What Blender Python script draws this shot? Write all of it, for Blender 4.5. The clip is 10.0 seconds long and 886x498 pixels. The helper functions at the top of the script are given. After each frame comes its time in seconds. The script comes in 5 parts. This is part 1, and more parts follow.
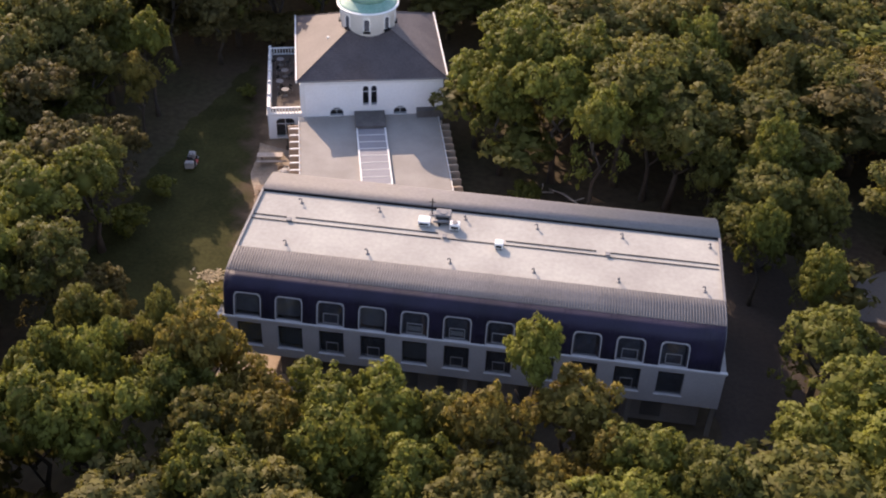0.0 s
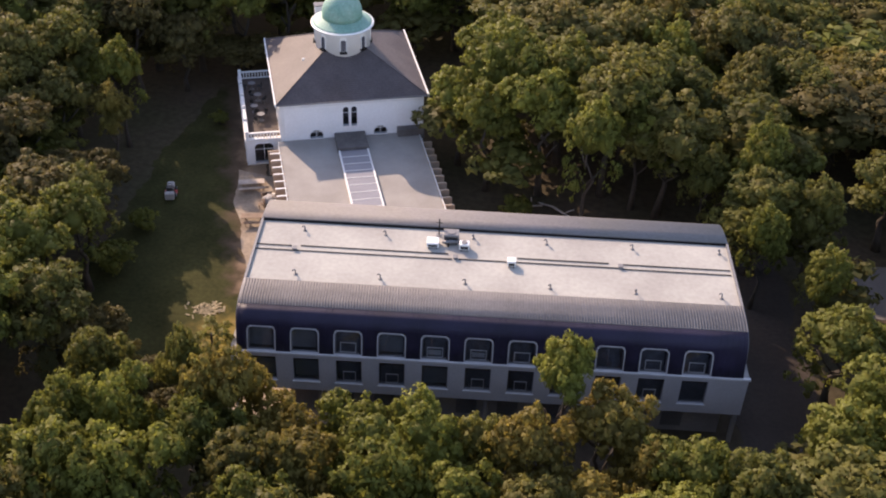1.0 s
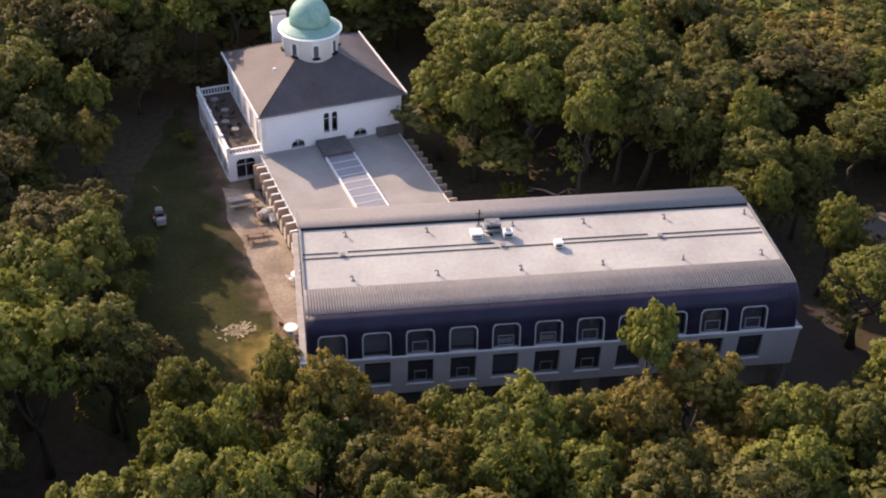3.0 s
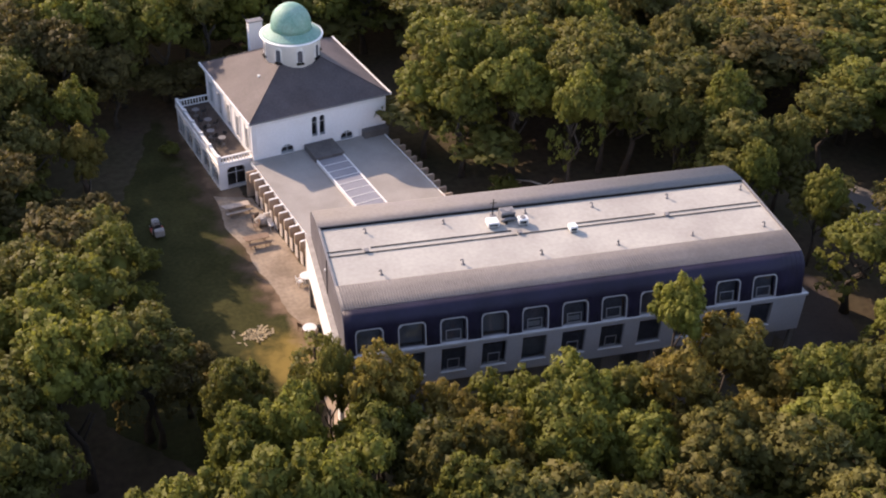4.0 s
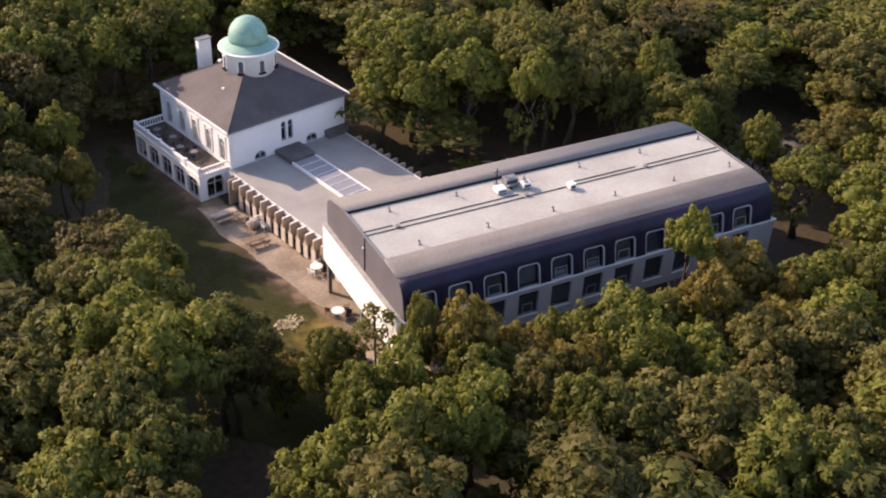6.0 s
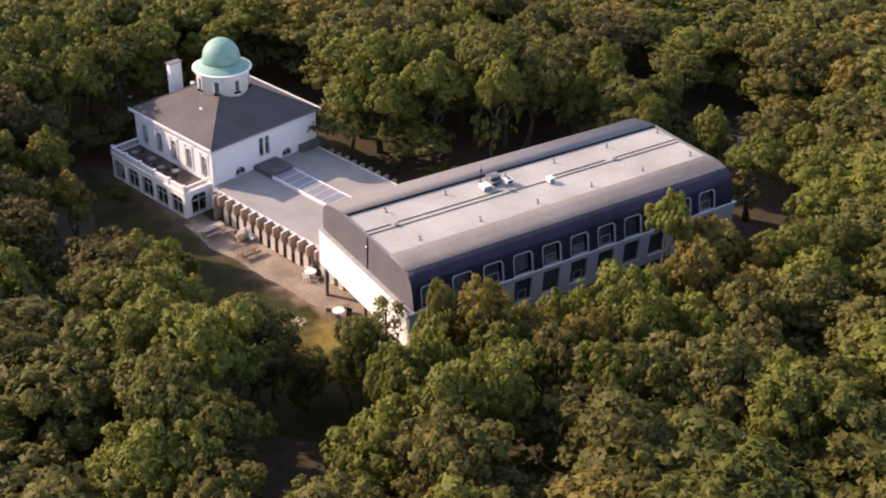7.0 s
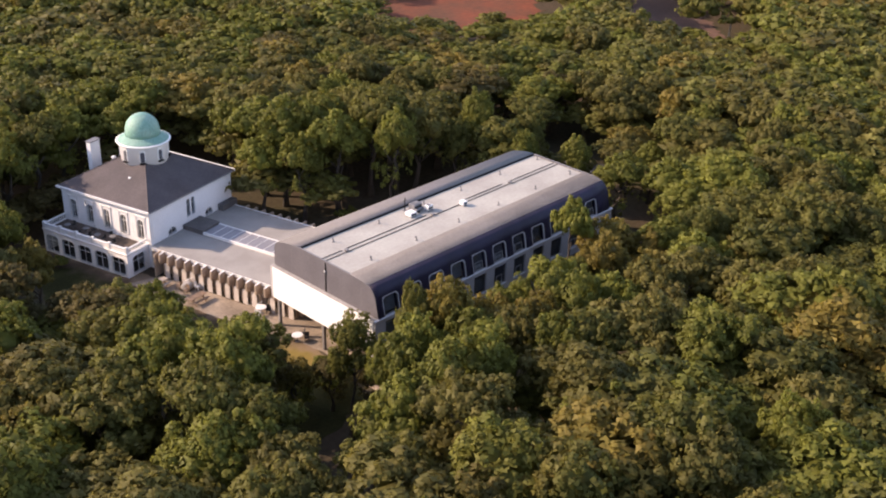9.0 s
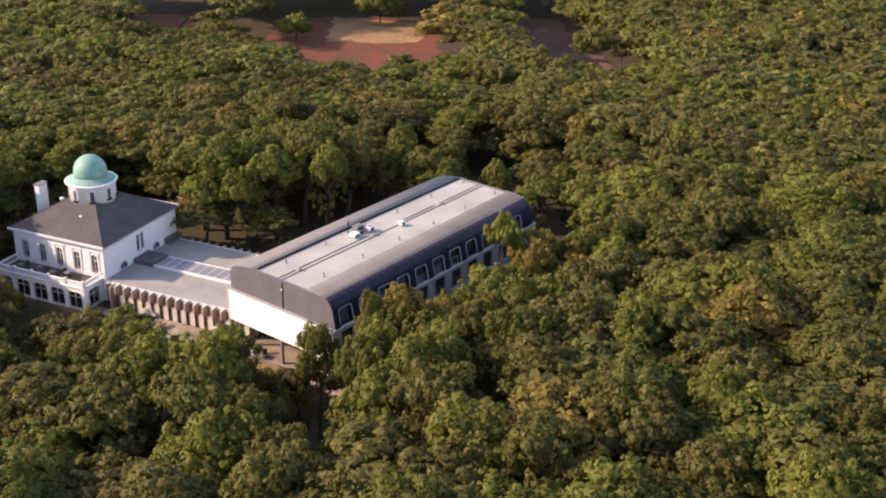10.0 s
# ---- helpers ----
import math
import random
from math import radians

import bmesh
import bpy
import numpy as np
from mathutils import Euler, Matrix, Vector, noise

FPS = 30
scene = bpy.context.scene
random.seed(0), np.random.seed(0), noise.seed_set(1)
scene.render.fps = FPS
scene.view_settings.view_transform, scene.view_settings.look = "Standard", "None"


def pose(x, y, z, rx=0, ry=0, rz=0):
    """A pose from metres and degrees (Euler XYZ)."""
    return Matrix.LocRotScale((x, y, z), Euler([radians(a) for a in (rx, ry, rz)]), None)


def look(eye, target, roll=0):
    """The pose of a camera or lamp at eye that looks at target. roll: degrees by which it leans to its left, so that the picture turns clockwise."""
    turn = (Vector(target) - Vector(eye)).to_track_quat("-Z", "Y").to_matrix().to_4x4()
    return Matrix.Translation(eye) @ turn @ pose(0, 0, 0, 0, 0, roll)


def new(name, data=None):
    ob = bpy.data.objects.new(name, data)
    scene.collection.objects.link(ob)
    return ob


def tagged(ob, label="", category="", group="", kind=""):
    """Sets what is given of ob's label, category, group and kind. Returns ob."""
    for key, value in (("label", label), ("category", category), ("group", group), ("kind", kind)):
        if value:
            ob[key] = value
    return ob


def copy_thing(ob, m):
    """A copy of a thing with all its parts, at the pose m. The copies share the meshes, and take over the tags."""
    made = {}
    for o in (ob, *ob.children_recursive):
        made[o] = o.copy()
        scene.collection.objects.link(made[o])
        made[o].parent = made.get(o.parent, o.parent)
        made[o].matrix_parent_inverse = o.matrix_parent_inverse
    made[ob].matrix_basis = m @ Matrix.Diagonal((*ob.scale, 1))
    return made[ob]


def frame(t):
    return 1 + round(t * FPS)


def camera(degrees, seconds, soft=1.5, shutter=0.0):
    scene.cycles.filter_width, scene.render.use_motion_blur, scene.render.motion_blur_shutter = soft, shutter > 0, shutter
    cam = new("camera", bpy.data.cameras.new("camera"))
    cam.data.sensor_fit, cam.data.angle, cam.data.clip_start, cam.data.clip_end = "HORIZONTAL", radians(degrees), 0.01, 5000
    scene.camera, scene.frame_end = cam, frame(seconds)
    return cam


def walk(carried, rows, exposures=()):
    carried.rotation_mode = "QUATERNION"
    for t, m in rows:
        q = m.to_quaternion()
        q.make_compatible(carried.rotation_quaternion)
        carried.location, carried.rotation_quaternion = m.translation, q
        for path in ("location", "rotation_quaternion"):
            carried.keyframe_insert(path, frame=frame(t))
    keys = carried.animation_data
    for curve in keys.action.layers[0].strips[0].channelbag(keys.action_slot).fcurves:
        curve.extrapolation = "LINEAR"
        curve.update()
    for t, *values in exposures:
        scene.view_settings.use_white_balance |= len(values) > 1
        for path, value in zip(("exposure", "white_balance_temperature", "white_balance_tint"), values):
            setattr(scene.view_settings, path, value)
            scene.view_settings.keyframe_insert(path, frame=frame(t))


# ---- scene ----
cam = camera(43.0, 10.0, soft=2.0)
PATH = [
    (0, (23.025, -58.271, 60.71), (22.841, -56.707, 59.477), 2.2),
    (0.5, (19.579, -57.864, 60.669), (19.469, -56.29, 59.44), 2.3),
    (1, (16.008, -57.563, 60.318), (15.969, -55.973, 59.106), 2.4),
    (1.5, (12.175, -57.466, 59.91), (12.209, -55.87, 58.705), 2.4),
    (2, (8.172, -57.42, 59.567), (8.283, -55.825, 58.366), 2.4),
    (2.5, (3.917, -57.441, 59.429), (4.108, -55.853, 58.227), 2.4),
    (4, (-9.547, -58.062, 58.72), (-9.1, -56.505, 57.547), 2.6),
    (4.5, (-14.417, -58.391, 58.307), (-13.879, -56.851, 57.149), 2.7),
    (5, (-19.021, -58.82, 58.1), (-18.401, -57.302, 56.955), 2.6),
    (5.5, (-23.979, -59.236, 57.931), (-23.272, -57.746, 56.8), 2.5),
    (7, (-39.077, -60.944, 58.072), (-38.114, -59.548, 57.012), 2.3),
    (7.5, (-44.159, -61.772, 58.319), (-43.111, -60.412, 57.294), 2.1),
    (8, (-49.461, -62.568, 58.552), (-48.325, -61.251, 57.564), 2.0),
    (8.5, (-54.838, -63.571, 58.916), (-53.618, -62.301, 57.967), 1.8),
    (9, (-60.314, -64.596, 59.186), (-59.012, -63.378, 58.278), 1.7),
    (9.5, (-65.871, -65.903, 59.558), (-64.491, -64.743, 58.693), 1.5),
    (10, (-71.578, -67.324, 60.149), (-70.123, -66.227, 59.324), 1.3),
]
walk(cam, [(t, look(eye, target, roll)) for t, eye, target, roll in PATH],
     [(0, 0.58, 7200, 25), (10, 0.58, 7200, 25)])

# ---- light ----
SUN_FROM = Vector((-0.63, 0.777, 0)).normalized()
SUN_UP = radians(28.5)
SUN_DIR = Vector((SUN_FROM.x * math.cos(SUN_UP), SUN_FROM.y * math.cos(SUN_UP), math.sin(SUN_UP)))
world = bpy.data.worlds.new("world")
scene.world = world
world.use_nodes = True
wn = world.node_tree.nodes
sky = wn.new("ShaderNodeTexSky")
sky.sky_type = "NISHITA"
sky.sun_disc = False
sky.sun_elevation = SUN_UP
sky.sun_rotation = math.atan2(SUN_FROM.x, SUN_FROM.y) % (2 * math.pi)
wn["Background"].inputs["Strength"].default_value = 0.25
world.node_tree.links.new(sky.outputs["Color"], wn["Background"].inputs["Color"])
sun_data = bpy.data.lights.new("sun", "SUN")
sun_data.energy, sun_data.angle, sun_data.color = 4.8, radians(0.6), (1.0, 0.85, 0.66)
sun = new("sun", sun_data)
sun.matrix_world = look(SUN_DIR * 300, (0, 0, 0))


# ---- materials ----
def material(name, colour, rough=0.7, vary=0.25, scale=0.6, fine=9.0, bump=0.0, metal=0.0, tint=None, per_object=0.0, island=0.0, gloss=0.5):
    """A surface with large stains and fine grain; tint is the colour that the stains lean to."""
    mat = bpy.data.materials.new(name)
    mat.use_nodes = True
    nt = mat.node_tree
    n, l = nt.nodes, nt.links
    bsdf = n["Principled BSDF"]
    bsdf.inputs["Roughness"].default_value = rough
    bsdf.inputs["Metallic"].default_value = metal
    bsdf.inputs["Specular IOR Level"].default_value = gloss
    geo = n.new("ShaderNodeNewGeometry")
    big, small = n.new("ShaderNodeTexNoise"), n.new("ShaderNodeTexNoise")
    big.inputs["Scale"].default_value, big.inputs["Detail"].default_value = scale, 5
    small.inputs["Scale"].default_value, small.inputs["Detail"].default_value = fine, 4
    for t in (big, small):
        l.new(geo.outputs["Position"], t.inputs["Vector"])
    ramp = n.new("ShaderNodeMapRange")
    ramp.inputs["From Min"].default_value, ramp.inputs["From Max"].default_value = 0.36, 0.66
    l.new(big.outputs["Fac"], ramp.inputs["Value"])
    mix = n.new("ShaderNodeMix")
    mix.data_type = "RGBA"
    c = Vector(colour)
    d = Vector(tint) if tint else c * (1 - vary)
    mix.inputs[6].default_value = (*c, 1)
    mix.inputs[7].default_value = (*d, 1)
    l.new(ramp.outputs["Result"], mix.inputs["Factor"])
    grain = n.new("ShaderNodeMapRange")
    grain.inputs["From Min"].default_value, grain.inputs["From Max"].default_value = 0.3, 0.7
    grain.inputs["To Min"].default_value, grain.inputs["To Max"].default_value = 1 - vary * 0.6, 1 + vary * 0.4
    l.new(small.outputs["Fac"], grain.inputs["Value"])
    value = grain.outputs["Result"]
    for amount, node, socket in ((per_object, "ShaderNodeObjectInfo", "Random"), (island, "ShaderNodeNewGeometry", "Random Per Island")):
        if amount:
            info, rng, mul = n.new(node), n.new("ShaderNodeMapRange"), n.new("ShaderNodeMath")
            rng.inputs["To Min"].default_value, rng.inputs["To Max"].default_value = 1 - amount, 1 + amount
            l.new(info.outputs[socket], rng.inputs["Value"])
            mul.operation = "MULTIPLY"
            l.new(value, mul.inputs[0])
            l.new(rng.outputs["Result"], mul.inputs[1])
            value = mul.outputs[0]
    scaled = n.new("ShaderNodeVectorMath")
    scaled.operation = "SCALE"
    l.new(mix.outputs[2], scaled.inputs[0])
    l.new(value, scaled.inputs["Scale"])
    l.new(scaled.outputs[0], bsdf.inputs["Base Color"])
    if bump:
        b = n.new("ShaderNodeBump")
        b.inputs["Strength"].default_value, b.inputs["Distance"].default_value = bump, 0.05
        l.new(small.outputs["Fac"], b.inputs["Height"])
        l.new(b.outputs["Normal"], bsdf.inputs["Normal"])
    return mat


def foliage(name, colour, other, dry):
    """Leaf clusters: colour varies from clump to clump, from tree to tree and over the wood; some light passes through."""
    mat = bpy.data.materials.new(name)
    mat.use_nodes = True
    nt = mat.node_tree
    n, l = nt.nodes, nt.links
    bsdf = n["Principled BSDF"]
    geo, info, noise_t = n.new("ShaderNodeNewGeometry"), n.new("ShaderNodeObjectInfo"), n.new("ShaderNodeTexNoise")
    noise_t.inputs["Scale"].default_value, noise_t.inputs["Detail"].default_value = 0.16, 3
    l.new(geo.outputs["Position"], noise_t.inputs["Vector"])
    wide = n.new("ShaderNodeMapRange")
    wide.inputs["From Min"].default_value, wide.inputs["From Max"].default_value = 0.35, 0.68
    l.new(noise_t.outputs["Fac"], wide.inputs["Value"])
    a, b = n.new("ShaderNodeMix"), n.new("ShaderNodeMix")
    a.data_type = b.data_type = "RGBA"
    a.inputs[6].default_value, a.inputs[7].default_value = (*colour, 1), (*other, 1)
    l.new(wide.outputs["Result"], a.inputs["Factor"])
    drier = n.new("ShaderNodeMapRange")
    drier.inputs["From Min"].default_value, drier.inputs["From Max"].default_value = 0.58, 0.76
    drier.inputs["To Max"].default_value = 0.36
    spots_t, moved = n.new("ShaderNodeTexNoise"), n.new("ShaderNodeVectorMath")
    moved.inputs[1].default_value = (71, 33, 5)
    spots_t.inputs["Scale"].default_value, spots_t.inputs["Detail"].default_value = 0.085, 2
    l.new(geo.outputs["Position"], moved.inputs[0])
    l.new(moved.outputs[0], spots_t.inputs["Vector"])
    l.new(spots_t.outputs["Fac"], drier.inputs["Value"])
    l.new(a.outputs[2], b.inputs[6])
    b.inputs[7].default_value = (*dry, 1)
    l.new(drier.outputs["Result"], b.inputs["Factor"])
    rng = n.new("ShaderNodeMapRange")
    rng.inputs["To Min"].default_value, rng.inputs["To Max"].default_value = 0.86, 1.14
    l.new(geo.outputs["Random Per Island"], rng.inputs["Value"])
    scaled = n.new("ShaderNodeVectorMath")
    scaled.operation = "SCALE"
    l.new(b.outputs[2], scaled.inputs[0])
    tree, mul = n.new("ShaderNodeMapRange"), n.new("ShaderNodeMath")
    tree.inputs["To Min"].default_value, tree.inputs["To Max"].default_value = 0.84, 1.16
    l.new(info.outputs["Random"], tree.inputs["Value"])
    mul.operation = "MULTIPLY"
    l.new(rng.outputs["Result"], mul.inputs[0])
    l.new(tree.outputs["Result"], mul.inputs[1])
    twigs_t, twig, mul_b = n.new("ShaderNodeTexNoise"), n.new("ShaderNodeMapRange"), n.new("ShaderNodeMath")
    twigs_t.inputs["Scale"].default_value, twigs_t.inputs["Detail"].default_value = 0.8, 2
    l.new(geo.outputs["Position"], twigs_t.inputs["Vector"])
    twig.inputs["From Min"].default_value, twig.inputs["From Max"].default_value = 0.3, 0.7
    twig.inputs["To Min"].default_value, twig.inputs["To Max"].default_value = 0.78, 1.22
    l.new(twigs_t.outputs["Fac"], twig.inputs["Value"])
    mul_b.operation = "MULTIPLY"
    l.new(mul.outputs[0], mul_b.inputs[0])
    l.new(twig.outputs["Result"], mul_b.inputs[1])
    l.new(mul_b.outputs[0], scaled.inputs["Scale"])
    l.new(scaled.outputs[0], bsdf.inputs["Base Color"])
    bsdf.inputs["Roughness"].default_value = 0.62
    bsdf.inputs["Specular IOR Level"].default_value = 0.25
    thin, both = n.new("ShaderNodeBsdfTranslucent"), n.new("ShaderNodeMixShader")
    l.new(scaled.outputs[0], thin.inputs["Color"])
    both.inputs[0].default_value = 0.50
    l.new(bsdf.outputs[0], both.inputs[1])
    l.new(thin.outputs[0], both.inputs[2])
    l.new(both.outputs[0], n["Material Output"].inputs["Surface"])
    return mat


M_WHITE = material("white_stucco", (0.87, 0.86, 0.85), 0.75, 0.08, 0.5, 6, 0.1, tint=(0.83, 0.82, 0.805))
# greyer than the white end walls, with the front's shade in the colour
M_WING = material("greyed_wing_wall", (0.45, 0.43, 0.43), 0.65, 0.10, 0.4, 5, 0.05, tint=(0.40, 0.38, 0.38))
M_TRIM = material("white_trim", (0.80, 0.79, 0.77), 0.55, 0.08, 1.5, 14)
M_LEDGE = material("pale_ledge", (0.56, 0.54, 0.535), 0.6, 0.12, 1.2, 9)
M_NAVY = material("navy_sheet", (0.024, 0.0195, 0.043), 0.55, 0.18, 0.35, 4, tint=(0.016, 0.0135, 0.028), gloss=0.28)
# the navy sheet's sunlit tone on the shoulder, put into the colour
M_LIT_SHEET = material("sunlit_grey_sheet", (0.195, 0.186, 0.185), 0.8, 0.18, 0.35, 4, tint=(0.168, 0.159, 0.157), gloss=0.15)
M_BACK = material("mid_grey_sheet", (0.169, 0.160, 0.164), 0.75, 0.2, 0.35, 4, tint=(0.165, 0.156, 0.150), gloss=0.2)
M_CREAM = material("cream_panel", (0.62, 0.55, 0.49), 0.8, 0.12, 0.7, 6, 0.1)
M_CLAD = material("grey_end_cladding", (0.128, 0.119, 0.130), 0.55, 0.15, 0.5, 5)
M_MEMBRANE = material("roof_membrane", (0.396, 0.383, 0.346), 0.9, 0.14, 0.22, 3, 0.15, tint=(0.322, 0.305, 0.278), gloss=0.3)
M_LINKROOF = material("gravel_roof", (0.325, 0.305, 0.28), 0.9, 0.14, 0.35, 12, 0.3, tint=(0.266, 0.247, 0.225))
M_SLATE = material("roof_slate", (0.106, 0.086, 0.085), 0.7, 0.32, 0.35, 5, 0.3, tint=(0.074, 0.060, 0.061), per_object=0.14)
M_COPPER = material("green_copper", (0.152, 0.318, 0.258), 0.65, 0.28, 0.9, 5, 0.15, tint=(0.222, 0.362, 0.305))
M_DARK = material("dark_joint", (0.016, 0.015, 0.016), 0.9, 0.2, gloss=0.1)
M_ROOM = material("dim_room", (0.09, 0.08, 0.075), 0.8, 0.2, 1.0, 5)
M_BLIND = material("grey_blind", (0.15, 0.147, 0.15), 0.8, 0.15, 2, 10)
M_NET = material("dark_drapes", (0.09, 0.087, 0.10), 0.8, 0.3, 2, 6)
M_CURTAIN = material("curtain_cloth", (0.30, 0.29, 0.28), 0.8, 0.12, 2, 10)
M_CONCRETE = material("sand_concrete", (0.42, 0.33, 0.25), 0.85, 0.2, 0.9, 9, 0.3, tint=(0.36, 0.27, 0.20))
M_PAVING = material("sand_paving", (0.325, 0.258, 0.190), 0.9, 0.30, 0.35, 3, 0.3, tint=(0.20, 0.152, 0.108))
# worn grass; the dark base also carries tree shade over the lawn
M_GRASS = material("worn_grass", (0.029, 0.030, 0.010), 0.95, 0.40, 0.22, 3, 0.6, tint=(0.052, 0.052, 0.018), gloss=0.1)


def ground_blend(mat, colour, steps):
    """Mixes a second ground colour into a surface: steps takes the node tree and the position's sockets and gives the
    socket of a weight, 0 to 1.
    """
    nt = mat.node_tree
    n, l = nt.nodes, nt.links
    bsdf = n["Principled BSDF"]
    old = bsdf.inputs["Base Color"].links[0].from_socket
    geo, split, spots_t = n.new("ShaderNodeNewGeometry"), n.new("ShaderNodeSeparateXYZ"), n.new("ShaderNodeTexNoise")
    spots_t.inputs["Scale"].default_value, spots_t.inputs["Detail"].default_value = 0.55, 5
    l.new(geo.outputs["Position"], split.inputs[0])
    l.new(geo.outputs["Position"], spots_t.inputs["Vector"])

    def calc(op, a, c):
        m = n.new("ShaderNodeMath")
        m.operation = op
        for k, v in enumerate((a, c)):
            if isinstance(v, (int, float)):
                m.inputs[k].default_value = v
            else:
                l.new(v, m.inputs[k])
        return m.outputs[0]

    value = calc("ADD", steps(calc, split.outputs[0], split.outputs[1]), calc("MULTIPLY", calc("SUBTRACT", spots_t.outputs["Fac"], 0.5), 2.2))
    ramp, mix = n.new("ShaderNodeMapRange"), n.new("ShaderNodeMix")
    ramp.interpolation_type = "SMOOTHSTEP"
    l.new(value, ramp.inputs["Value"])
    mix.data_type = "RGBA"
    mix.inputs[7].default_value = (*colour, 1)
    l.new(ramp.outputs["Result"], mix.inputs["Factor"])
    l.new(old, mix.inputs[6])
    l.new(mix.outputs[2], bsdf.inputs["Base Color"])


# bare earth beside the paving, then the grass turns golden round the wing's corner, its sunlit pool put into the
# colour, and wears to sand towards the terrace
ground_blend(M_GRASS, (0.088, 0.062, 0.042), lambda calc, x, y: calc("MINIMUM", calc("MULTIPLY", 0.35, calc("SUBTRACT", y, 12.5)), calc("ADD", 0.3, calc("MULTIPLY", 0.45, calc("ADD", x, calc("ADD", 3.2, calc("MULTIPLY", 0.22, calc("SUBTRACT", y, 12.0))))))))
ground_blend(M_GRASS, (0.21, 0.152, 0.045), lambda calc, x, y: calc("SUBTRACT", 1.25, calc("MULTIPLY", 0.26, calc("SQRT", calc("ADD", calc("POWER", calc("ADD", x, 1.8), 2), calc("POWER", calc("SUBTRACT", y, 8.0), 2)), 0))))
ground_blend(M_GRASS, (0.22, 0.155, 0.105), lambda calc, x, y: calc("ADD", 0.65, calc("MULTIPLY", 0.55, calc("ADD", x, calc("ADD", 0.9, calc("MULTIPLY", 0.187, calc("SUBTRACT", y, 9.0)))))))
M_FLOOR = material("forest_floor", (0.080, 0.058, 0.040), 0.95, 0.4, 0.09, 1.6, 0.6, tint=(0.060, 0.054, 0.030), gloss=0.1)
M_RED = material("red_soil", (0.175, 0.040, 0.013), 0.95, 0.45, 0.12, 0.9, 0.5, tint=(0.10, 0.036, 0.014))
M_SAND = material("dry_sand", (0.33, 0.18, 0.070), 0.95, 0.4, 0.14, 0.9, 0.5, tint=(0.22, 0.12, 0.05))
M_ROAD = material("pale_road", (0.15, 0.135, 0.122), 0.9, 0.2, 0.2, 4, 0.2)
M_STRAW = material("dead_straw", (0.42, 0.34, 0.21), 0.95, 0.3, 1.1, 8, 0.6)
M_WOOD = material("weathered_wood", (0.27, 0.18, 0.12), 0.75, 0.3, 1.5, 12, 0.2)
M_PLANK = material("pale_planks", (0.48, 0.40, 0.33), 0.75, 0.25, 1.5, 12, 0.2)
M_BARK = material("bark", (0.065, 0.050, 0.037), 0.9, 0.4, 1.2, 9, 0.6)
M_STEEL = material("galvanised_steel", (0.17, 0.165, 0.16), 0.5, 0.15, 1.5, 9, metal=0.3)
M_UNIT = material("white_enamel", (0.76, 0.76, 0.75), 0.4, 0.08, 1.5, 9)
M_REDPAINT = material("red_paint", (0.45, 0.05, 0.04), 0.4, 0.15, 2, 9)
M_TYRE = material("black_rubber", (0.02, 0.02, 0.02), 0.85, 0.2, 2, 9)
M_CLOTH = material("grey_canvas", (0.36, 0.34, 0.32), 0.9, 0.25, 1.5, 8, 0.3)
# felt of porch and lean-to, darkened for the shade by the villa
M_SHADY = material("shaded_felt", (0.13, 0.118, 0.112), 0.85, 0.3, 0.8, 6, 0.3)
M_COPING = material("grey_lead", (0.19, 0.185, 0.19), 0.6, 0.2, 0.8, 6)

M_GLASS = bpy.data.materials.new("window_glass")
M_GLASS.use_nodes = True
_g = M_GLASS.node_tree
_tr, _gl, _mx, _lw, _pw, _mr = (_g.nodes.new(k) for k in ("ShaderNodeBsdfTransparent", "ShaderNodeBsdfGlossy", "ShaderNodeMixShader", "ShaderNodeLayerWeight", "ShaderNodeMath", "ShaderNodeMapRange"))
_tr.inputs[0].default_value = (0.86, 0.88, 0.90, 1)
_gl.inputs["Roughness"].default_value = 0.03
_lw.inputs[0].default_value = 0.5
_pw.operation, _pw.inputs[1].default_value = "POWER", 3.5
_mr.inputs["To Min"].default_value, _mr.inputs["To Max"].default_value = 0.04, 0.5
_g.links.new(_lw.outputs["Facing"], _pw.inputs[0])
_g.links.new(_pw.outputs[0], _mr.inputs["Value"])
_g.links.new(_mr.outputs["Result"], _mx.inputs[0])
_g.links.new(_tr.outputs[0], _mx.inputs[1])
_g.links.new(_gl.outputs[0], _mx.inputs[2])
_g.links.new(_mx.outputs[0], _g.nodes["Material Output"].inputs["Surface"])
M_SKYLIGHT = material("frosted_rooflight", (0.26, 0.255, 0.275), 0.4, 0.12, 0.5, 4, gloss=0.6)

LEAVES = [
    foliage("leaf_green", (0.122, 0.124, 0.030), (0.146, 0.138, 0.033), (0.202, 0.144, 0.039)),
    foliage("leaf_bright", (0.174, 0.181, 0.034), (0.153, 0.161, 0.033), (0.207, 0.168, 0.038)),
    foliage("leaf_olive", (0.135, 0.125, 0.034), (0.153, 0.136, 0.036), (0.195, 0.132, 0.040)),
    foliage("leaf_golden", (0.207, 0.158, 0.036), (0.185, 0.154, 0.035), (0.234, 0.148, 0.039)),
    foliage("leaf_dusky", (0.115, 0.095, 0.032), (0.130, 0.105, 0.034), (0.160, 0.105, 0.038)),
]


# ---- building blocks ----
def box(bm, x0, x1, y0, y1, z0, z1):
    v = [bm.verts.new((x, y, z)) for z in (z0, z1) for y in (y0, y1) for x in (x0, x1)]
    for f in ((0, 2, 3, 1), (4, 5, 7, 6), (0, 1, 5, 4), (2, 6, 7, 3), (0, 4, 6, 2), (1, 3, 7, 5)):
        bm.faces.new([v[i] for i in f])


def boxes(*dims):
    bm = bmesh.new()
    for d in dims:
        box(bm, *d)
    return bm


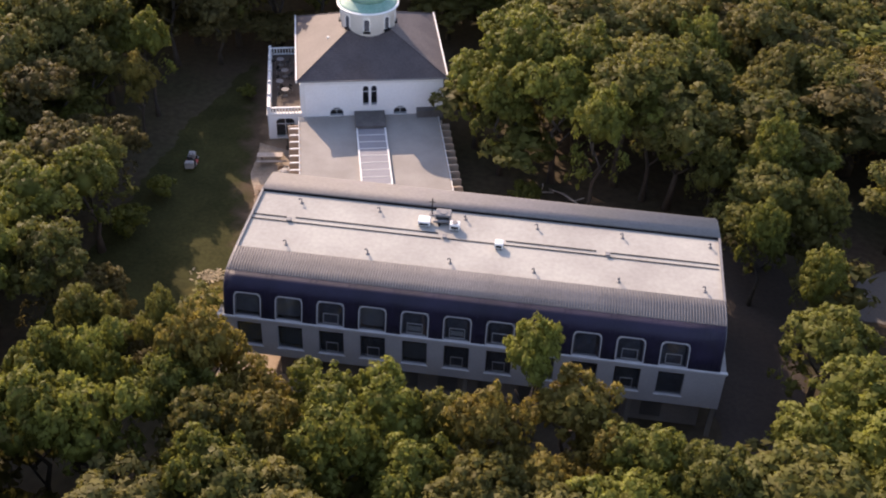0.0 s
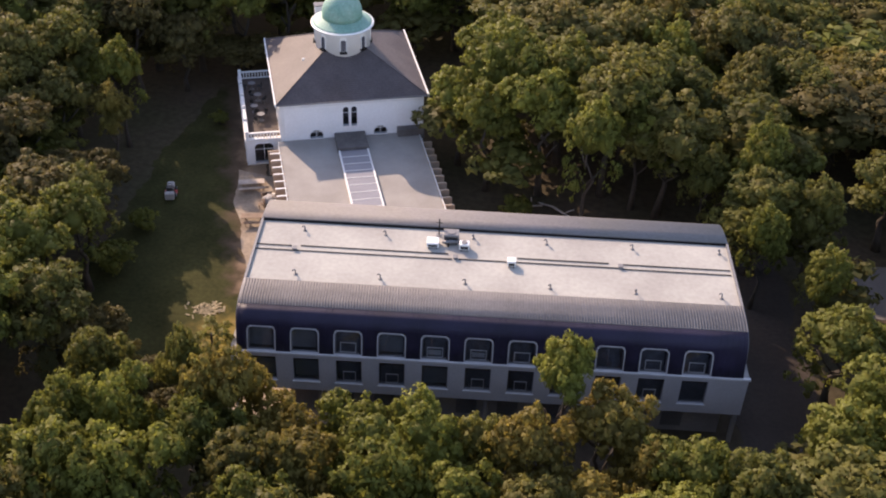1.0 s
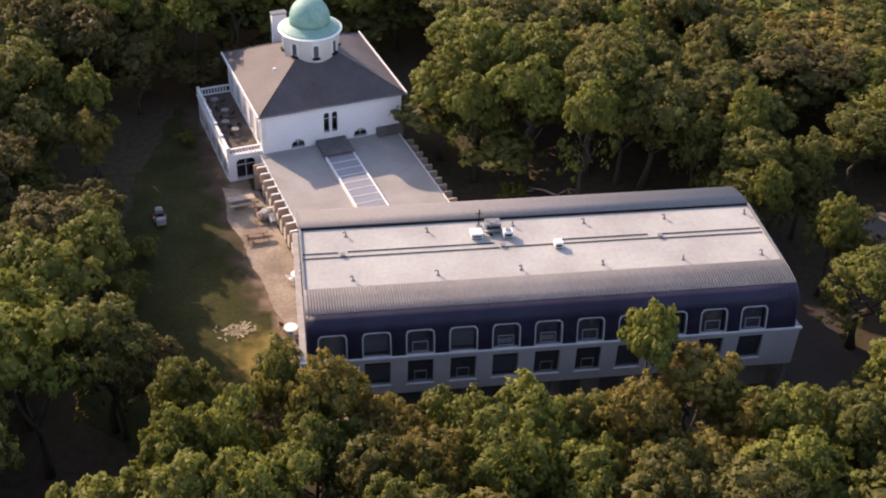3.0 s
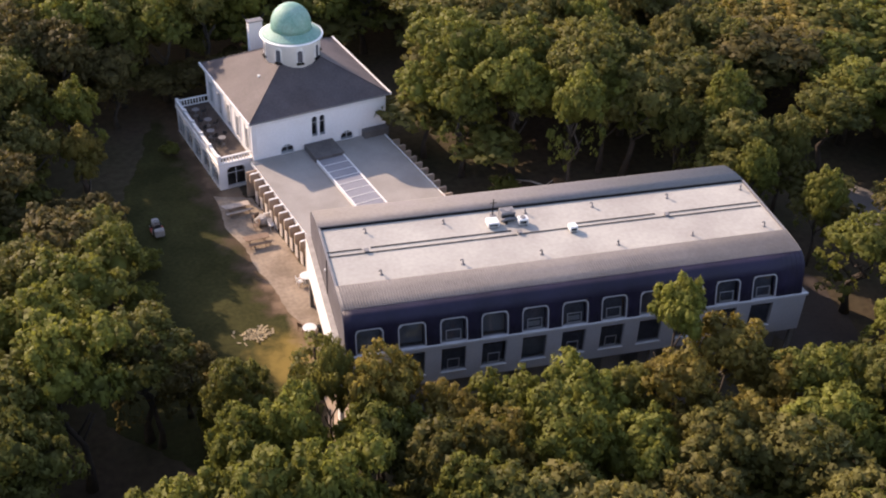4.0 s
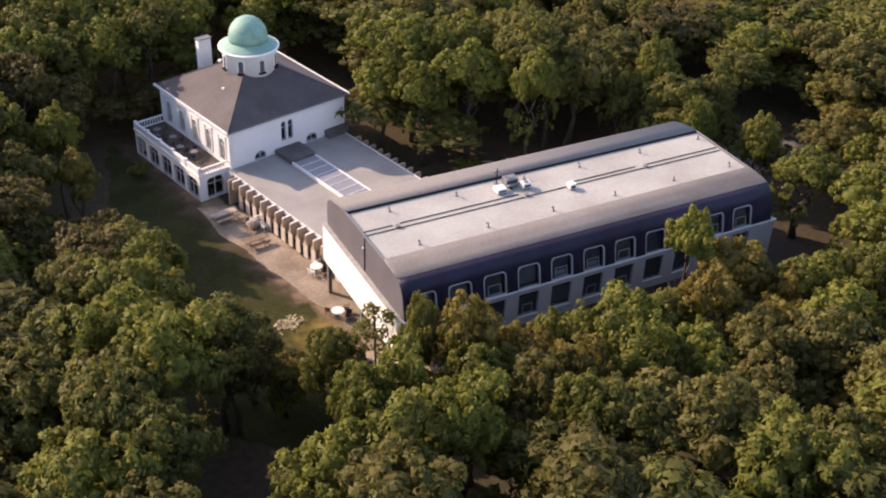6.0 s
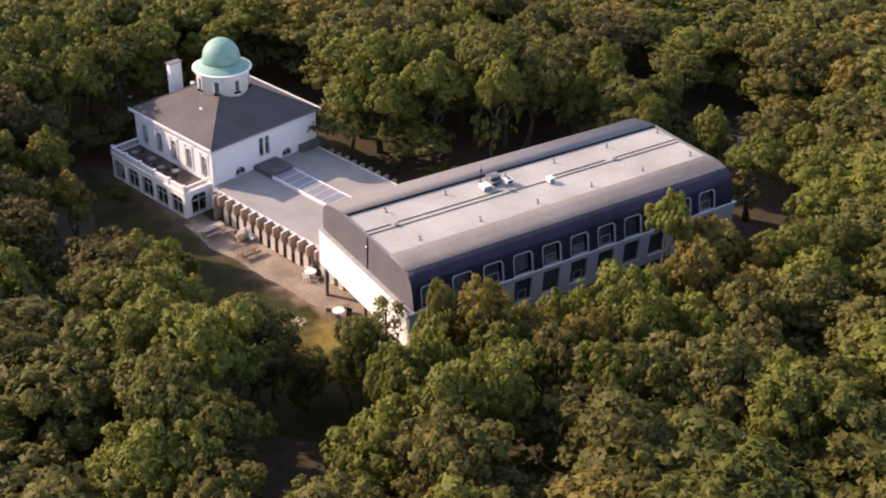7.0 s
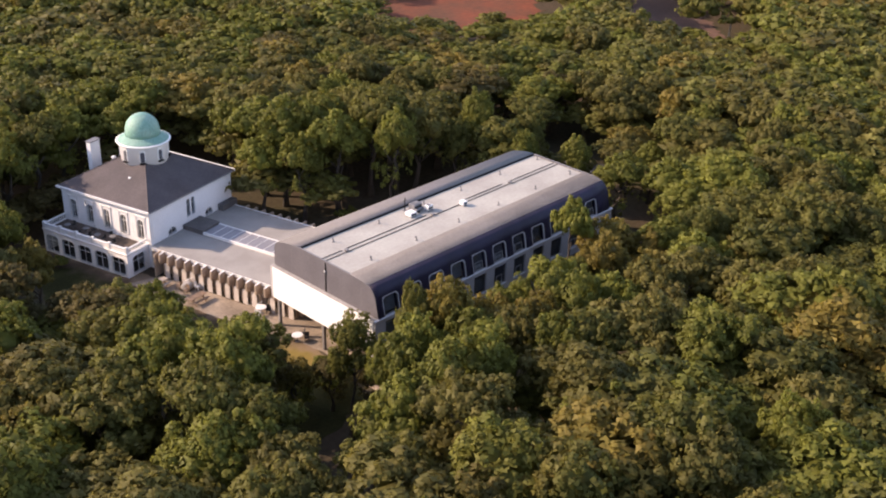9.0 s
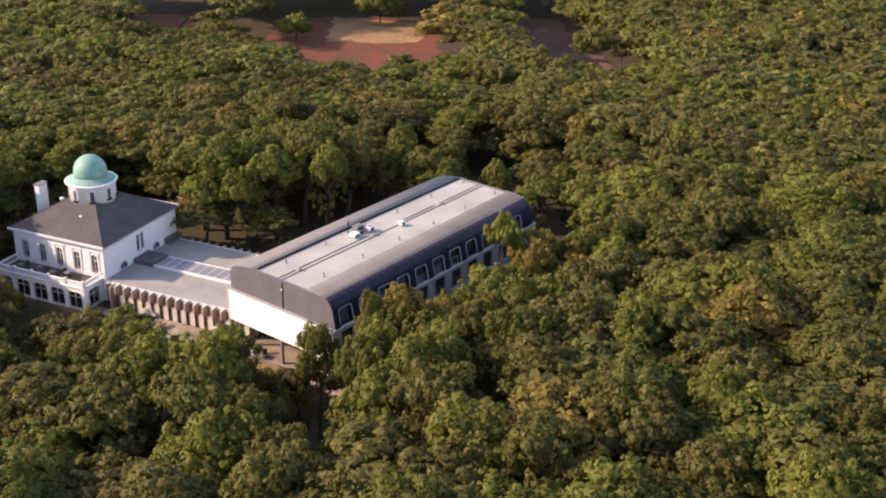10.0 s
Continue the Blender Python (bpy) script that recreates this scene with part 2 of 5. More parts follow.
def grid_wall(x0, x1, z0, z1, y, thick, holes, along="x"):
    """One welded wall pierced by rectangular holes (a, b, low, high)."""
    bm = bmesh.new()
    xs = sorted({x0, x1, *(h[0] for h in holes), *(h[1] for h in holes)})
    zs = sorted({z0, z1, *(h[2] for h in holes), *(h[3] for h in holes)})
    made = {}

    def vert(i, k, d):
        if (i, k, d) not in made:
            p = (xs[i], y + d * thick, zs[k])
            made[i, k, d] = bm.verts.new(p if along == "x" else (p[1], p[0], p[2]))
        return made[i, k, d]

    def full(i, k):
        if not (0 <= i < len(xs) - 1 and 0 <= k < len(zs) - 1):
            return False
        mx, mz = (xs[i] + xs[i + 1]) / 2, (zs[k] + zs[k + 1]) / 2
        return not any(a < mx < b and lo < mz < hi for a, b, lo, hi in holes)

    for i in range(len(xs) - 1):
        for k in range(len(zs) - 1):
            if full(i, k):
                for d in (0, 1):
                    bm.faces.new((vert(i, k, d), vert(i + 1, k, d), vert(i + 1, k + 1, d), vert(i, k + 1, d)))
                for di, dk, a, b in ((-1, 0, (i, k), (i, k + 1)), (1, 0, (i + 1, k), (i + 1, k + 1)), (0, -1, (i, k), (i + 1, k)), (0, 1, (i, k + 1), (i + 1, k + 1))):
                    if not full(i + di, k + dk):
                        bm.faces.new((vert(*a, 0), vert(*b, 0), vert(*b, 1), vert(*a, 1)))
    bmesh.ops.recalc_face_normals(bm, faces=bm.faces)
    return bm


def bevelled(bm, width, segments=2):
    bmesh.ops.bevel(bm, geom=list(bm.edges), offset=width, segments=segments, affect="EDGES", clamp_overlap=True)
    return bm


def prism(outline, axis, a, b, bm=None):
    """A plate whose outline is given in the two axes other than `axis`, from a to b along it."""
    bm = bm or bmesh.new()

    def put(p, q, h):
        return {"x": (h, p, q), "y": (p, h, q), "z": (p, q, h)}[axis]

    low = [bm.verts.new(put(p, q, a)) for p, q in outline]
    high = [bm.verts.new(put(p, q, b)) for p, q in outline]
    bm.faces.new(low)
    bm.faces.new(high[::-1])
    for i in range(len(low)):
        j = (i + 1) % len(low)
        bm.faces.new((low[i], high[i], high[j], low[j]))
    bmesh.ops.recalc_face_normals(bm, faces=bm.faces)
    return bm


def lathe(profile, steps=32, centre=(0, 0)):
    """A turned shape from (radius, height) pairs."""
    bm = bmesh.new()
    rings = []
    for r, z in profile:
        rings.append([bm.verts.new((centre[0] + r * math.cos(2 * math.pi * i / steps), centre[1] + r * math.sin(2 * math.pi * i / steps), z)) for i in range(steps)])
    for lo, hi in zip(rings, rings[1:]):
        for i in range(steps):
            j = (i + 1) % steps
            bm.faces.new((lo[i], lo[j], hi[j], hi[i]))
    bm.faces.new(rings[0][::-1])
    bm.faces.new(rings[-1])
    bmesh.ops.remove_doubles(bm, verts=bm.verts, dist=0.0005)
    return bm


def tube(bm, points, radius, sides=8):
    """A round bar along points, joined to bm."""
    rings = []
    pts = [Vector(p) for p in points]
    for i, p in enumerate(pts):
        d = (pts[min(i + 1, len(pts) - 1)] - pts[max(i - 1, 0)]).normalized()
        a = d.orthogonal().normalized()
        if rings and abs(d.z) < 0.99:
            a = d.cross(Vector((0, 0, 1))).normalized()
        b = d.cross(a)
        rings.append([bm.verts.new(p + radius * (a * math.cos(2 * math.pi * k / sides) + b * math.sin(2 * math.pi * k / sides))) for k in range(sides)])
    for lo, hi in zip(rings, rings[1:]):
        off = min(range(sides), key=lambda s: (lo[0].co - hi[s].co).length)
        for k in range(sides):
            bm.faces.new((lo[k], lo[(k + 1) % sides], hi[(k + 1 + off) % sides], hi[(k + off) % sides]))
    bm.faces.new(rings[0][::-1])
    bm.faces.new(rings[-1])
    return bm


def mesh_of(name, bm, mat, smooth=False):
    me = bpy.data.meshes.new(name)
    bm.to_mesh(me)
    bm.free()
    me.materials.append(mat)
    if smooth:
        me.polygons.foreach_set("use_smooth", [True] * len(me.polygons))
    return me


def part(name, bm, mat, parent, label="", smooth=False, m=None):
    """Links a bmesh (or a shared mesh) as one mesh object under a thing or a part."""
    me = bm if isinstance(bm, bpy.types.Mesh) else mesh_of(name, bm, mat, smooth)
    ob = new(name, me)
    ob.parent = parent
    if m is not None:
        ob.matrix_local = m
    return tagged(ob, label)


def thing(name, label, category, at=None, group="", kind=""):
    ob = new(name)
    ob.empty_display_size = 0.3
    if at is not None:
        ob.matrix_world = at
    return tagged(ob, label, category, group, kind)


def solid(name, bm, mat, label, category, at=None, group="", kind="", smooth=False):
    ob = new(name, mesh_of(name, bm, mat, smooth))
    if at is not None:
        ob.matrix_world = at
    return tagged(ob, label, category, group, kind)


# ---- ground ----
bm = bmesh.new()
bm.faces.new([bm.verts.new(p) for p in ((-2500, -2500, 0), (2500, -2500, 0), (2500, 2500, 0), (-2500, 2500, 0))])
solid("ground", bm, M_FLOOR, "dark brown forest floor with leaf litter", "ground", kind="structure")


def patch(name, outline, z, mat, label, category, wobble=0.8, seed=1):
    """A thin slab with an uneven edge on the ground."""
    pts, n = [], len(outline)
    for i in range(n):
        a, b = Vector(outline[i]), Vector(outline[(i + 1) % n])
        steps = max(2, int((b - a).length / (0.5 if wobble < 1.5 else 0.8)))
        for k in range(steps):
            p = a.lerp(b, k / steps)
            q = noise.noise_vector(Vector((p.x * 0.35 + seed, p.y * 0.35, seed))) + 0.45 * noise.noise_vector(Vector((p.x * 1.4 + seed, p.y * 1.4, seed)))
            pts.append((p.x + wobble * q.x, p.y + wobble * q.y))
    return solid(name, prism(pts, "z", -0.02, z), mat, label, category, kind="structure")


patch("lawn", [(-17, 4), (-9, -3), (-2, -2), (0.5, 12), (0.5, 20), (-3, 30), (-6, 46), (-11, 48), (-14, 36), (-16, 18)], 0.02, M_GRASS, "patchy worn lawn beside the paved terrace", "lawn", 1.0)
# the west edge runs where the lawn's shade meets the sunlit paving
patch("terrace", [(-0.3, 9.6), (0.5, 2.4), (6.5, 0.6), (7.5, 17), (0.2, 20), (-2.6, 31.6), (-6.2, 32.2), (-5.3, 26.5), (-3.8, 21.3), (-2.7, 17.8), (-1.7, 14.0)], 0.05, M_PAVING, "sand-coloured paved terrace", "pavement", 0.35, 4)
patch("porch_floor", [(-0.9, -1.4), (6.8, -1.4), (6.8, 0.9), (4.4, 1.1), (4.4, 5.6), (-0.6, 5.6)], 0.09, material("pale_paving", (0.42, 0.325, 0.240), 0.9, 0.25, 0.5, 4, 0.3, tint=(0.33, 0.25, 0.185)), "pale sand-coloured paving under the raised wing", "pavement", 0.25, 11)
# the drive's brown is darkened for the tree shade over it
patch("driveway", [(36.6, -7), (43, -8), (43.5, 22), (30, 27), (14.5, 26.5), (15.5, 16), (37, 16)], 0.02, material("shaded_drive", (0.062, 0.046, 0.036), 0.95, 0.3, 0.2, 3, 0.4), "brown gravel driveway round the building, darkened for tree shade", "driveway", 1.6, 7)
patch("road", [(48.5, 15.5), (56, 15), (60, 16.5), (58, 19), (55.5, 22.5), (52, 22.5), (49, 19.5)], 0.03, M_ROAD, "pale grey tarmac road between the trees", "road", 0.5, 9)
patch("clearing", [(82, 78), (99, 68), (114, 74), (133, 90), (132, 104), (120, 116), (92, 108)], 0.03, M_RED, "bare red soil clearing in the forest", "clearing", 2.5, 3)
patch("sand_strip", [(104, 98), (116, 83), (124, 86), (133, 93), (123, 113)], 0.06, M_SAND, "dry yellow sand on the red clearing", "clearing", 2.0, 5)
patch("far_clearing", [(108, 57), (112, 46), (116, 32), (122, 32), (129, 42), (136, 50), (144, 61), (158, 72), (150, 81), (128, 67)], 0.03, material("dark_soil", (0.13, 0.070, 0.050), 0.95, 0.3, 0.1, 0.8, 0.5), "bare brownish soil clearing among trees", "clearing", 2.0, 6)
patch("red_strip", [(78, 140), (83, 125), (92, 125), (101, 136), (96, 149)], 0.03, M_RED, "strip of bare red soil in the forest", "clearing", 2.0, 8)
bm = bmesh.new()
straw_rng = random.Random(5)
for _ in range(150):
    a, d = straw_rng.uniform(0, 6.283), straw_rng.gauss(0, 1)
    x, y = -4.7 + 0.62 * d * math.cos(a), 11.5 + 0.45 * d * math.sin(a)
    m = pose(x, y, 0.05 + 0.05 * straw_rng.random(), straw_rng.uniform(-25, 25), straw_rng.uniform(-25, 25), straw_rng.uniform(0, 180))
    w, h = straw_rng.uniform(0.10, 0.32), straw_rng.uniform(0.04, 0.1)
    q = [bm.verts.new(m @ Vector(p)) for p in ((-w, -h, 0), (w, -h, 0.02), (w, h, 0), (-w, h, 0.03))]
    bm.faces.new(q)
solid("straw", bm, M_STRAW, "loose pale straw scattered on the lawn", "straw", kind="stuff")

# ---- the long wing ----
LEN, DEEP = 36.2, 15.25
Z1, Z2, ZR = 3.1, 6.6, 9.72
X0, X1 = 0.5, 35.75
PITCH, W_FIRST, W_WIDE = 3.03, 1.2, 2.02
WIN_X = [W_FIRST + PITCH * i for i in range(11)]
FRONT = [(0.08, 6.6), (0.30, 7.6), (0.50, 8.55), (0.72, 9.02), (1.02, 9.36), (1.45, 9.60), (2.1, 9.74), (2.9, 9.81), (3.9, 9.84)]
BACK = [(11.25, 9.87), (12.5, 9.73), (13.6, 9.50), (14.3, 9.30), (14.70, 9.08), (14.96, 8.75), (15.07, 8.2), (15.08, 6.6)]

wing = thing("hotel_wing", "long white wing with a rounded dark metal roof storey", "building")

# white first storey, its shaded front greyed in colour and pierced by eleven windows
W_LOW, W_HIGH = 3.95, 6.12
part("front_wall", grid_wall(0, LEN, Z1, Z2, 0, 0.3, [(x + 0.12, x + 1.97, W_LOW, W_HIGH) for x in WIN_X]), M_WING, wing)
part("end_wall", boxes((0, 0.3, 0.3, DEEP - 0.3, Z1, Z2)), M_WHITE, wing, "plain white end wall")
part("end_wall", boxes((LEN - 0.3, LEN, 0.3, DEEP - 0.3, Z1, Z2)), M_WHITE, wing, "plain white end wall")
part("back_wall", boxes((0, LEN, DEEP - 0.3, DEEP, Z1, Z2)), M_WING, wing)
part("floor_slab", boxes((0.3, LEN - 0.3, 0.3, DEEP - 0.3, Z1, Z1 + 0.25)), M_ROOM, wing)
part("floor_slab", boxes((0.3, LEN - 0.3, 0.3, DEEP - 0.3, Z2 - 0.3, Z2 - 0.02)), M_ROOM, wing)
part("corridor_wall", boxes((0.3, LEN - 0.3, 4.2, 4.35, Z1 + 0.25, Z2 - 0.3), (0.8, LEN - 0.8, 4.6, 4.75, Z2, 9.5)), M_ROOM, wing)
part("ledge", bevelled(boxes((-0.10, LEN + 0.10, -0.12, 0.14, Z2 - 0.14, Z2 + 0.05)), 0.03, 1), M_LEDGE, wing, "white ledge along the front")
for a in (-0.02, LEN - 0.43):
    part("end_flashing", boxes((a, a + 0.45, 0.15, DEEP + 0.02, Z2 - 0.002, Z2 + 0.03)), M_CLOTH, wing, "grey flashing")

# curved metal roof storey, cut open at the dormers: navy sheets below, the same ribbed metal coloured sunlit grey over
# the shoulder
SPLIT = 5
bm = bmesh.new()
cuts = [X0] + [e for x in WIN_X for e in (x + 0.06, x + W_WIDE - 0.06)] + [X1]
spans = [(cuts[i], cuts[i + 1], i % 2 == 1) for i in range(len(cuts) - 1)]
for a, b, window in spans:
    line = FRONT[2:SPLIT + 1] if window else FRONT[:SPLIT + 1]
    va = [bm.verts.new((a, y, z)) for y, z in line]
    vb = [bm.verts.new((b, y, z)) for y, z in line]
    for i in range(len(line) - 1):
        bm.faces.new((va[i], vb[i], vb[i + 1], va[i + 1]))
bmesh.ops.remove_doubles(bm, verts=bm.verts, dist=0.001)
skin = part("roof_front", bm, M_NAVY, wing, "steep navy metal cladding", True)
skin.modifiers.new("thickness", "SOLIDIFY").thickness = -0.08
bm = bmesh.new()
va = [bm.verts.new((X0, y, z)) for y, z in FRONT[SPLIT:]]
vb = [bm.verts.new((X1, y, z)) for y, z in FRONT[SPLIT:]]
for i in range(len(va) - 1):
    bm.faces.new((va[i], vb[i], vb[i + 1], va[i + 1]))
skin = part("roof_shoulder", bm, M_LIT_SHEET, wing, "curved ribbed metal shoulder in a sunlit grey", True)
skin.modifiers.new("thickness", "SOLIDIFY").thickness = -0.08
bm = bmesh.new()
va = [bm.verts.new((X0, y, z)) for y, z in BACK]
vb = [bm.verts.new((X1, y, z)) for y, z in BACK]
for i in range(len(BACK) - 1):
    bm.faces.new((va[i], vb[i], vb[i + 1], va[i + 1]))
back_skin = part("roof_back", bm, M_BACK, wing, "curved grey metal cladding", True)
back_skin.modifiers.new("thickness", "SOLIDIFY").thickness = -0.08
part("flat_roof", boxes((X0, X1, 3.9, 11.25, ZR - 0.2, ZR)), M_MEMBRANE, wing, "pale beige roofing membrane")
# low step, coloured black to draw the shadow line along it
part("shadow_step", boxes((X0, X1, 11.17, 11.25, ZR + 0.002, 9.86)), M_DARK, wing)
outline = FRONT + BACK
for a, b in ((X0 - 0.03, X0 + 0.10), (X1 - 0.10, X1 + 0.03)):
    part("end_cladding", prism(outline, "x", a, b), M_CLAD, wing, "grey sheet-clad gable end")
    part("verge_trim", prism([(y, z + 0.002) for y, z in outline] + [(y, z + 0.03) for y, z in outline[::-1]], "x", a - 0.02, b + 0.02), M_COPING, wing, "thin grey verge strip")
part("downpipe", boxes((X0 - 0.09, X0 - 0.04, 7.3, 7.4, Z2, 9.7)), M_DARK, wing)
lamp = part("wall_lamp", bevelled(boxes((X0 - 0.24, X0 - 0.092, 7.25, 7.45, 8.75, 8.95)), 0.05, 2), M_UNIT, wing, "small white lamp on the gable")
part("bracket", boxes((X0 - 0.09, X0 - 0.031, 7.42, 7.47, 8.7, 9.0)), M_STEEL, lamp)
for y in (2.4, 4.9, 9.8, 12.4):
    part("cladding_joint", boxes((X0 - 0.038, X0 - 0.031, y, y + 0.012, Z2 + 0.05, 9.3)), M_COPING, wing)


def seam_mesh(line, name, mat, h=0.085):
    bm = bmesh.new()
    up = []
    for i, (y, z) in enumerate(line):
        (ya, za), (yb, zb) = line[max(i - 1, 0)], line[min(i + 1, len(line) - 1)]
        d = Vector((yb - ya, zb - za)).normalized()
        up.append((y - d.y * h, z + d.x * h))
    for (a, b), (c, d), (e, f), (g, k) in zip(line, line[1:], up, up[1:]):
        q = [bm.verts.new(p) for p in ((-0.03, a, b), (0.03, a, b), (0.03, c, d), (-0.03, c, d), (-0.02, e, f), (0.02, e, f), (0.02, g, k), (-0.02, g, k))]
        for w in ((4, 5, 6, 7), (0, 4, 7, 3), (1, 2, 6, 5), (0, 1, 5, 4), (2, 3, 7, 6)):
            bm.faces.new([q[j] for j in w])
    return mesh_of(name, bm, mat)


seam_front, seam_back = seam_mesh(FRONT[SPLIT:], "seam", M_LIT_SHEET, 0.12), seam_mesh(BACK, "seam", M_BACK, 0.045)
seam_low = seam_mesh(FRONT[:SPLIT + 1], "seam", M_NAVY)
for i in range(int((X1 - X0) / 0.40)):
    x = X0 + 0.2 + 0.40 * i
    part("seam", seam_front, None, wing, m=pose(x, 0, 0))
    part("seam", seam_front, None, wing, m=pose(x + 0.2, 0, 0))
    part("seam", seam_back, None, wing, m=pose(x, 0, 0))
    if not any(wx - 0.1 < x < wx + W_WIDE + 0.1 for wx in WIN_X):
        part("seam", seam_low, None, wing, m=pose(x, 0, 0))


def arch(w, h, r, steps=6):
    """The outline of an upright window with rounded top corners, from bottom left round to bottom right."""
    pts = [(0, 0)]
    for k in range(steps + 1):
        a = math.pi - math.pi / 2 * k / steps
        pts.append((r + r * math.cos(a), h - r + r * math.sin(a)))
    for k in range(steps + 1):
        a = math.pi / 2 - math.pi / 2 * k / steps
        pts.append((w - r + r * math.cos(a), h - r + r * math.sin(a)))
    return pts + [(w, 0)]


def hood(w, h, r, thick, y0, y1):
    """A hollow tunnel with that outline, open below."""
    bm = bmesh.new()
    outer, inner = arch(w, h, r), [(thick + (w - 2 * thick) * p / w, q * (h - thick) / h) for p, q in arch(w, h, r)]
    rows = [[bm.verts.new((p, y, q)) for p, q in line] for line, y in ((outer, y0), (inner, y0), (inner, y1), (outer, y1))]
    for a, b in zip(rows, rows[1:] + rows[:1]):
        for i in range(len(a) - 1):
            bm.faces.new((a[i], a[i + 1], b[i + 1], b[i]))
    bmesh.ops.recalc_face_normals(bm, faces=bm.faces)
    return bm


DH, LEAN_BACK = 1.93, math.degrees(math.atan2(0.42, 1.95))
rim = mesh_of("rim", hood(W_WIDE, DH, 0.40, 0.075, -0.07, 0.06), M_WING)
cheek = mesh_of("cheek", hood(W_WIDE - 0.17, DH - 0.085, 0.36, 0.03, 0.06, 0.30), M_NAVY)
pane_d = mesh_of("pane", prism(arch(W_WIDE - 0.2, DH - 0.1, 0.36), "y", 0.16, 0.172), M_GLASS)
bars_d = mesh_of("window_frame", boxes((0.1, 1.92, 0.13, 0.2, 0.0, 0.07), (0.1, 0.15, 0.13, 0.2, 0.07, 1.5), (1.87, 1.92, 0.13, 0.2, 0.07, 1.5)), M_COPING)
casement_d = mesh_of("casement", boxes((0.45, 1.57, 0.10, 0.15, 0.12, 0.17), (0.45, 1.57, 0.10, 0.15, 0.86, 0.91), (0.45, 0.50, 0.10, 0.15, 0.17, 0.86), (1.52, 1.57, 0.10, 0.15, 0.17, 0.86)), M_CURTAIN)
# blinds and curtains added behind the glass to lift dark panes to grey
blind = mesh_of("blind", boxes((0.12, 1.80, 0.32, 0.35, 0.25, 1.72)), M_BLIND)
net = mesh_of("curtain", boxes((0.12, 1.80, 0.34, 0.37, 0.05, 1.72)), M_NET)
bed = mesh_of("headboard", boxes((0.55, 1.45, 0.24, 0.28, 0.25, 0.62)), M_CURTAIN)
WH = W_HIGH - W_LOW
pane_l = mesh_of("pane", boxes((0.0, 1.85, 0.2, 0.212, 0, WH)), M_GLASS)
frame_l = mesh_of("window_frame", boxes((0.0, 1.85, 0.16, 0.24, 0.0, 0.06), (0.0, 1.85, 0.16, 0.24, WH - 0.06, WH), (0, 0.06, 0.16, 0.24, 0.06, WH - 0.06), (1.79, 1.85, 0.16, 0.24, 0.06, WH - 0.06)), M_COPING)
case_l = mesh_of("casement", boxes((0.5, 1.4, 0.15, 0.2, 0.12, 0.17), (0.5, 1.4, 0.15, 0.2, 0.95, 1.0), (0.5, 0.55, 0.15, 0.2, 0.17, 0.95), (1.35, 1.4, 0.15, 0.2, 0.17, 0.95)), M_CURTAIN)
sill_l = mesh_of("sill", boxes((-0.08, 1.93, -0.06, 0.16, -0.07, -0.003)), M_TRIM)
for i, x in enumerate(WIN_X):
    d = part("dormer_window", rim, None, wing, "rounded dormer window with a greyed white rim", m=pose(x, 0.06, Z2 + 0.06, -LEAN_BACK))
    part("cheek", cheek, None, d)
    part("pane", pane_d, None, d)
    part("window_frame", bars_d, None, d)
    if i in (2, 4, 5, 6, 9, 10):
        part("casement", casement_d, None, d)
    if i in (4, 5):
        part("headboard", bed, None, d)
    part(*(("blind", blind) if i in (0, 1, 3) else ("curtain", net)), None, d)
    s = part("square_window", frame_l, None, wing, "dark square window with a slim grey frame", m=pose(x + 0.12, 0, W_LOW))
    part("pane", pane_l, None, s)
    part("sill", sill_l, None, s)
    if i in (2, 3, 5, 6, 9):
        part("casement", case_l, None, s)
    part(*(("blind", blind) if i in (0, 1, 4) else ("curtain", net)), None, s)

# recessed ground floor on columns, both darkened in colour for the shade under the wing
part("ground_floor_wall", boxes((4.1, LEN - 1.0, 1.2, 1.4, 0, Z1), (4.1, 4.3, 1.4, DEEP - 1, 0, Z1), (LEN - 1.2, LEN - 1.0, 1.4, DEEP - 1, 0, Z1), (4.1, LEN - 1, DEEP - 1.2, DEEP - 1.0, 0, Z1)), material("shaded_plaster", (0.20, 0.19, 0.20), 0.8, 0.2, 0.6, 6), wing, "recessed ground-floor wall darkened for the shade under the wing")
for x in range(7, 34, 3):
    part("ground_window", boxes((x, x + 1.5, 1.16, 1.19, 0.5, 2.6)), M_GLASS, wing)
column = mesh_of("column", bevelled(boxes((-0.16, 0.16, -0.16, 0.16, 0, Z1)), 0.03, 1), material("shaded_column", (0.20, 0.185, 0.175), 0.8, 0.2))
for x, y in [(0.25 + 5.95 * i, 0.35) for i in range(1, 7)] + [(0.4, 7.7), (0.2, 14.25), (LEN - 0.3, 5.0), (LEN - 0.3, 10.0), (LEN - 0.3, 14.8)]:
    part("column", column, None, wing, m=pose(x, y, 0))
part("corner_pier", bevelled(boxes((-0.02, 0.3, 0.03, 0.9, 0, Z1 - 0.003)), 0.02, 1), M_WHITE, wing, "white corner pier")

# ---- things on the flat roof ----
def roof_pipe():
    t = thing("vent_pipe", "small dark bent vent pipe on the flat roof", "vent pipe", pose(0, 0, ZR), "roof vent pipes")
    bm = tube(bmesh.new(), [(0, 0, 0), (0, 0, 0.34), (0.03, 0, 0.42), (0.10, 0, 0.46), (0.17, 0, 0.42), (0.19, 0, 0.34)], 0.05, 8)
    part("pipe", bm, M_COPING, t, smooth=True)
    part("flange", lathe([(0.16, 0), (0.16, 0.02), (0.07, 0.08)], 12), M_COPING, t)
    return t


pipe = roof_pipe()
spots = [(4.0 + 6.08 * i, 4.85) for i in range(6)] + [(3.9, 10.15), (10.0, 10.15), (16.6, 10.3), (22.1, 10.1), (28.5, 10.1), (35.0, 10.1)]
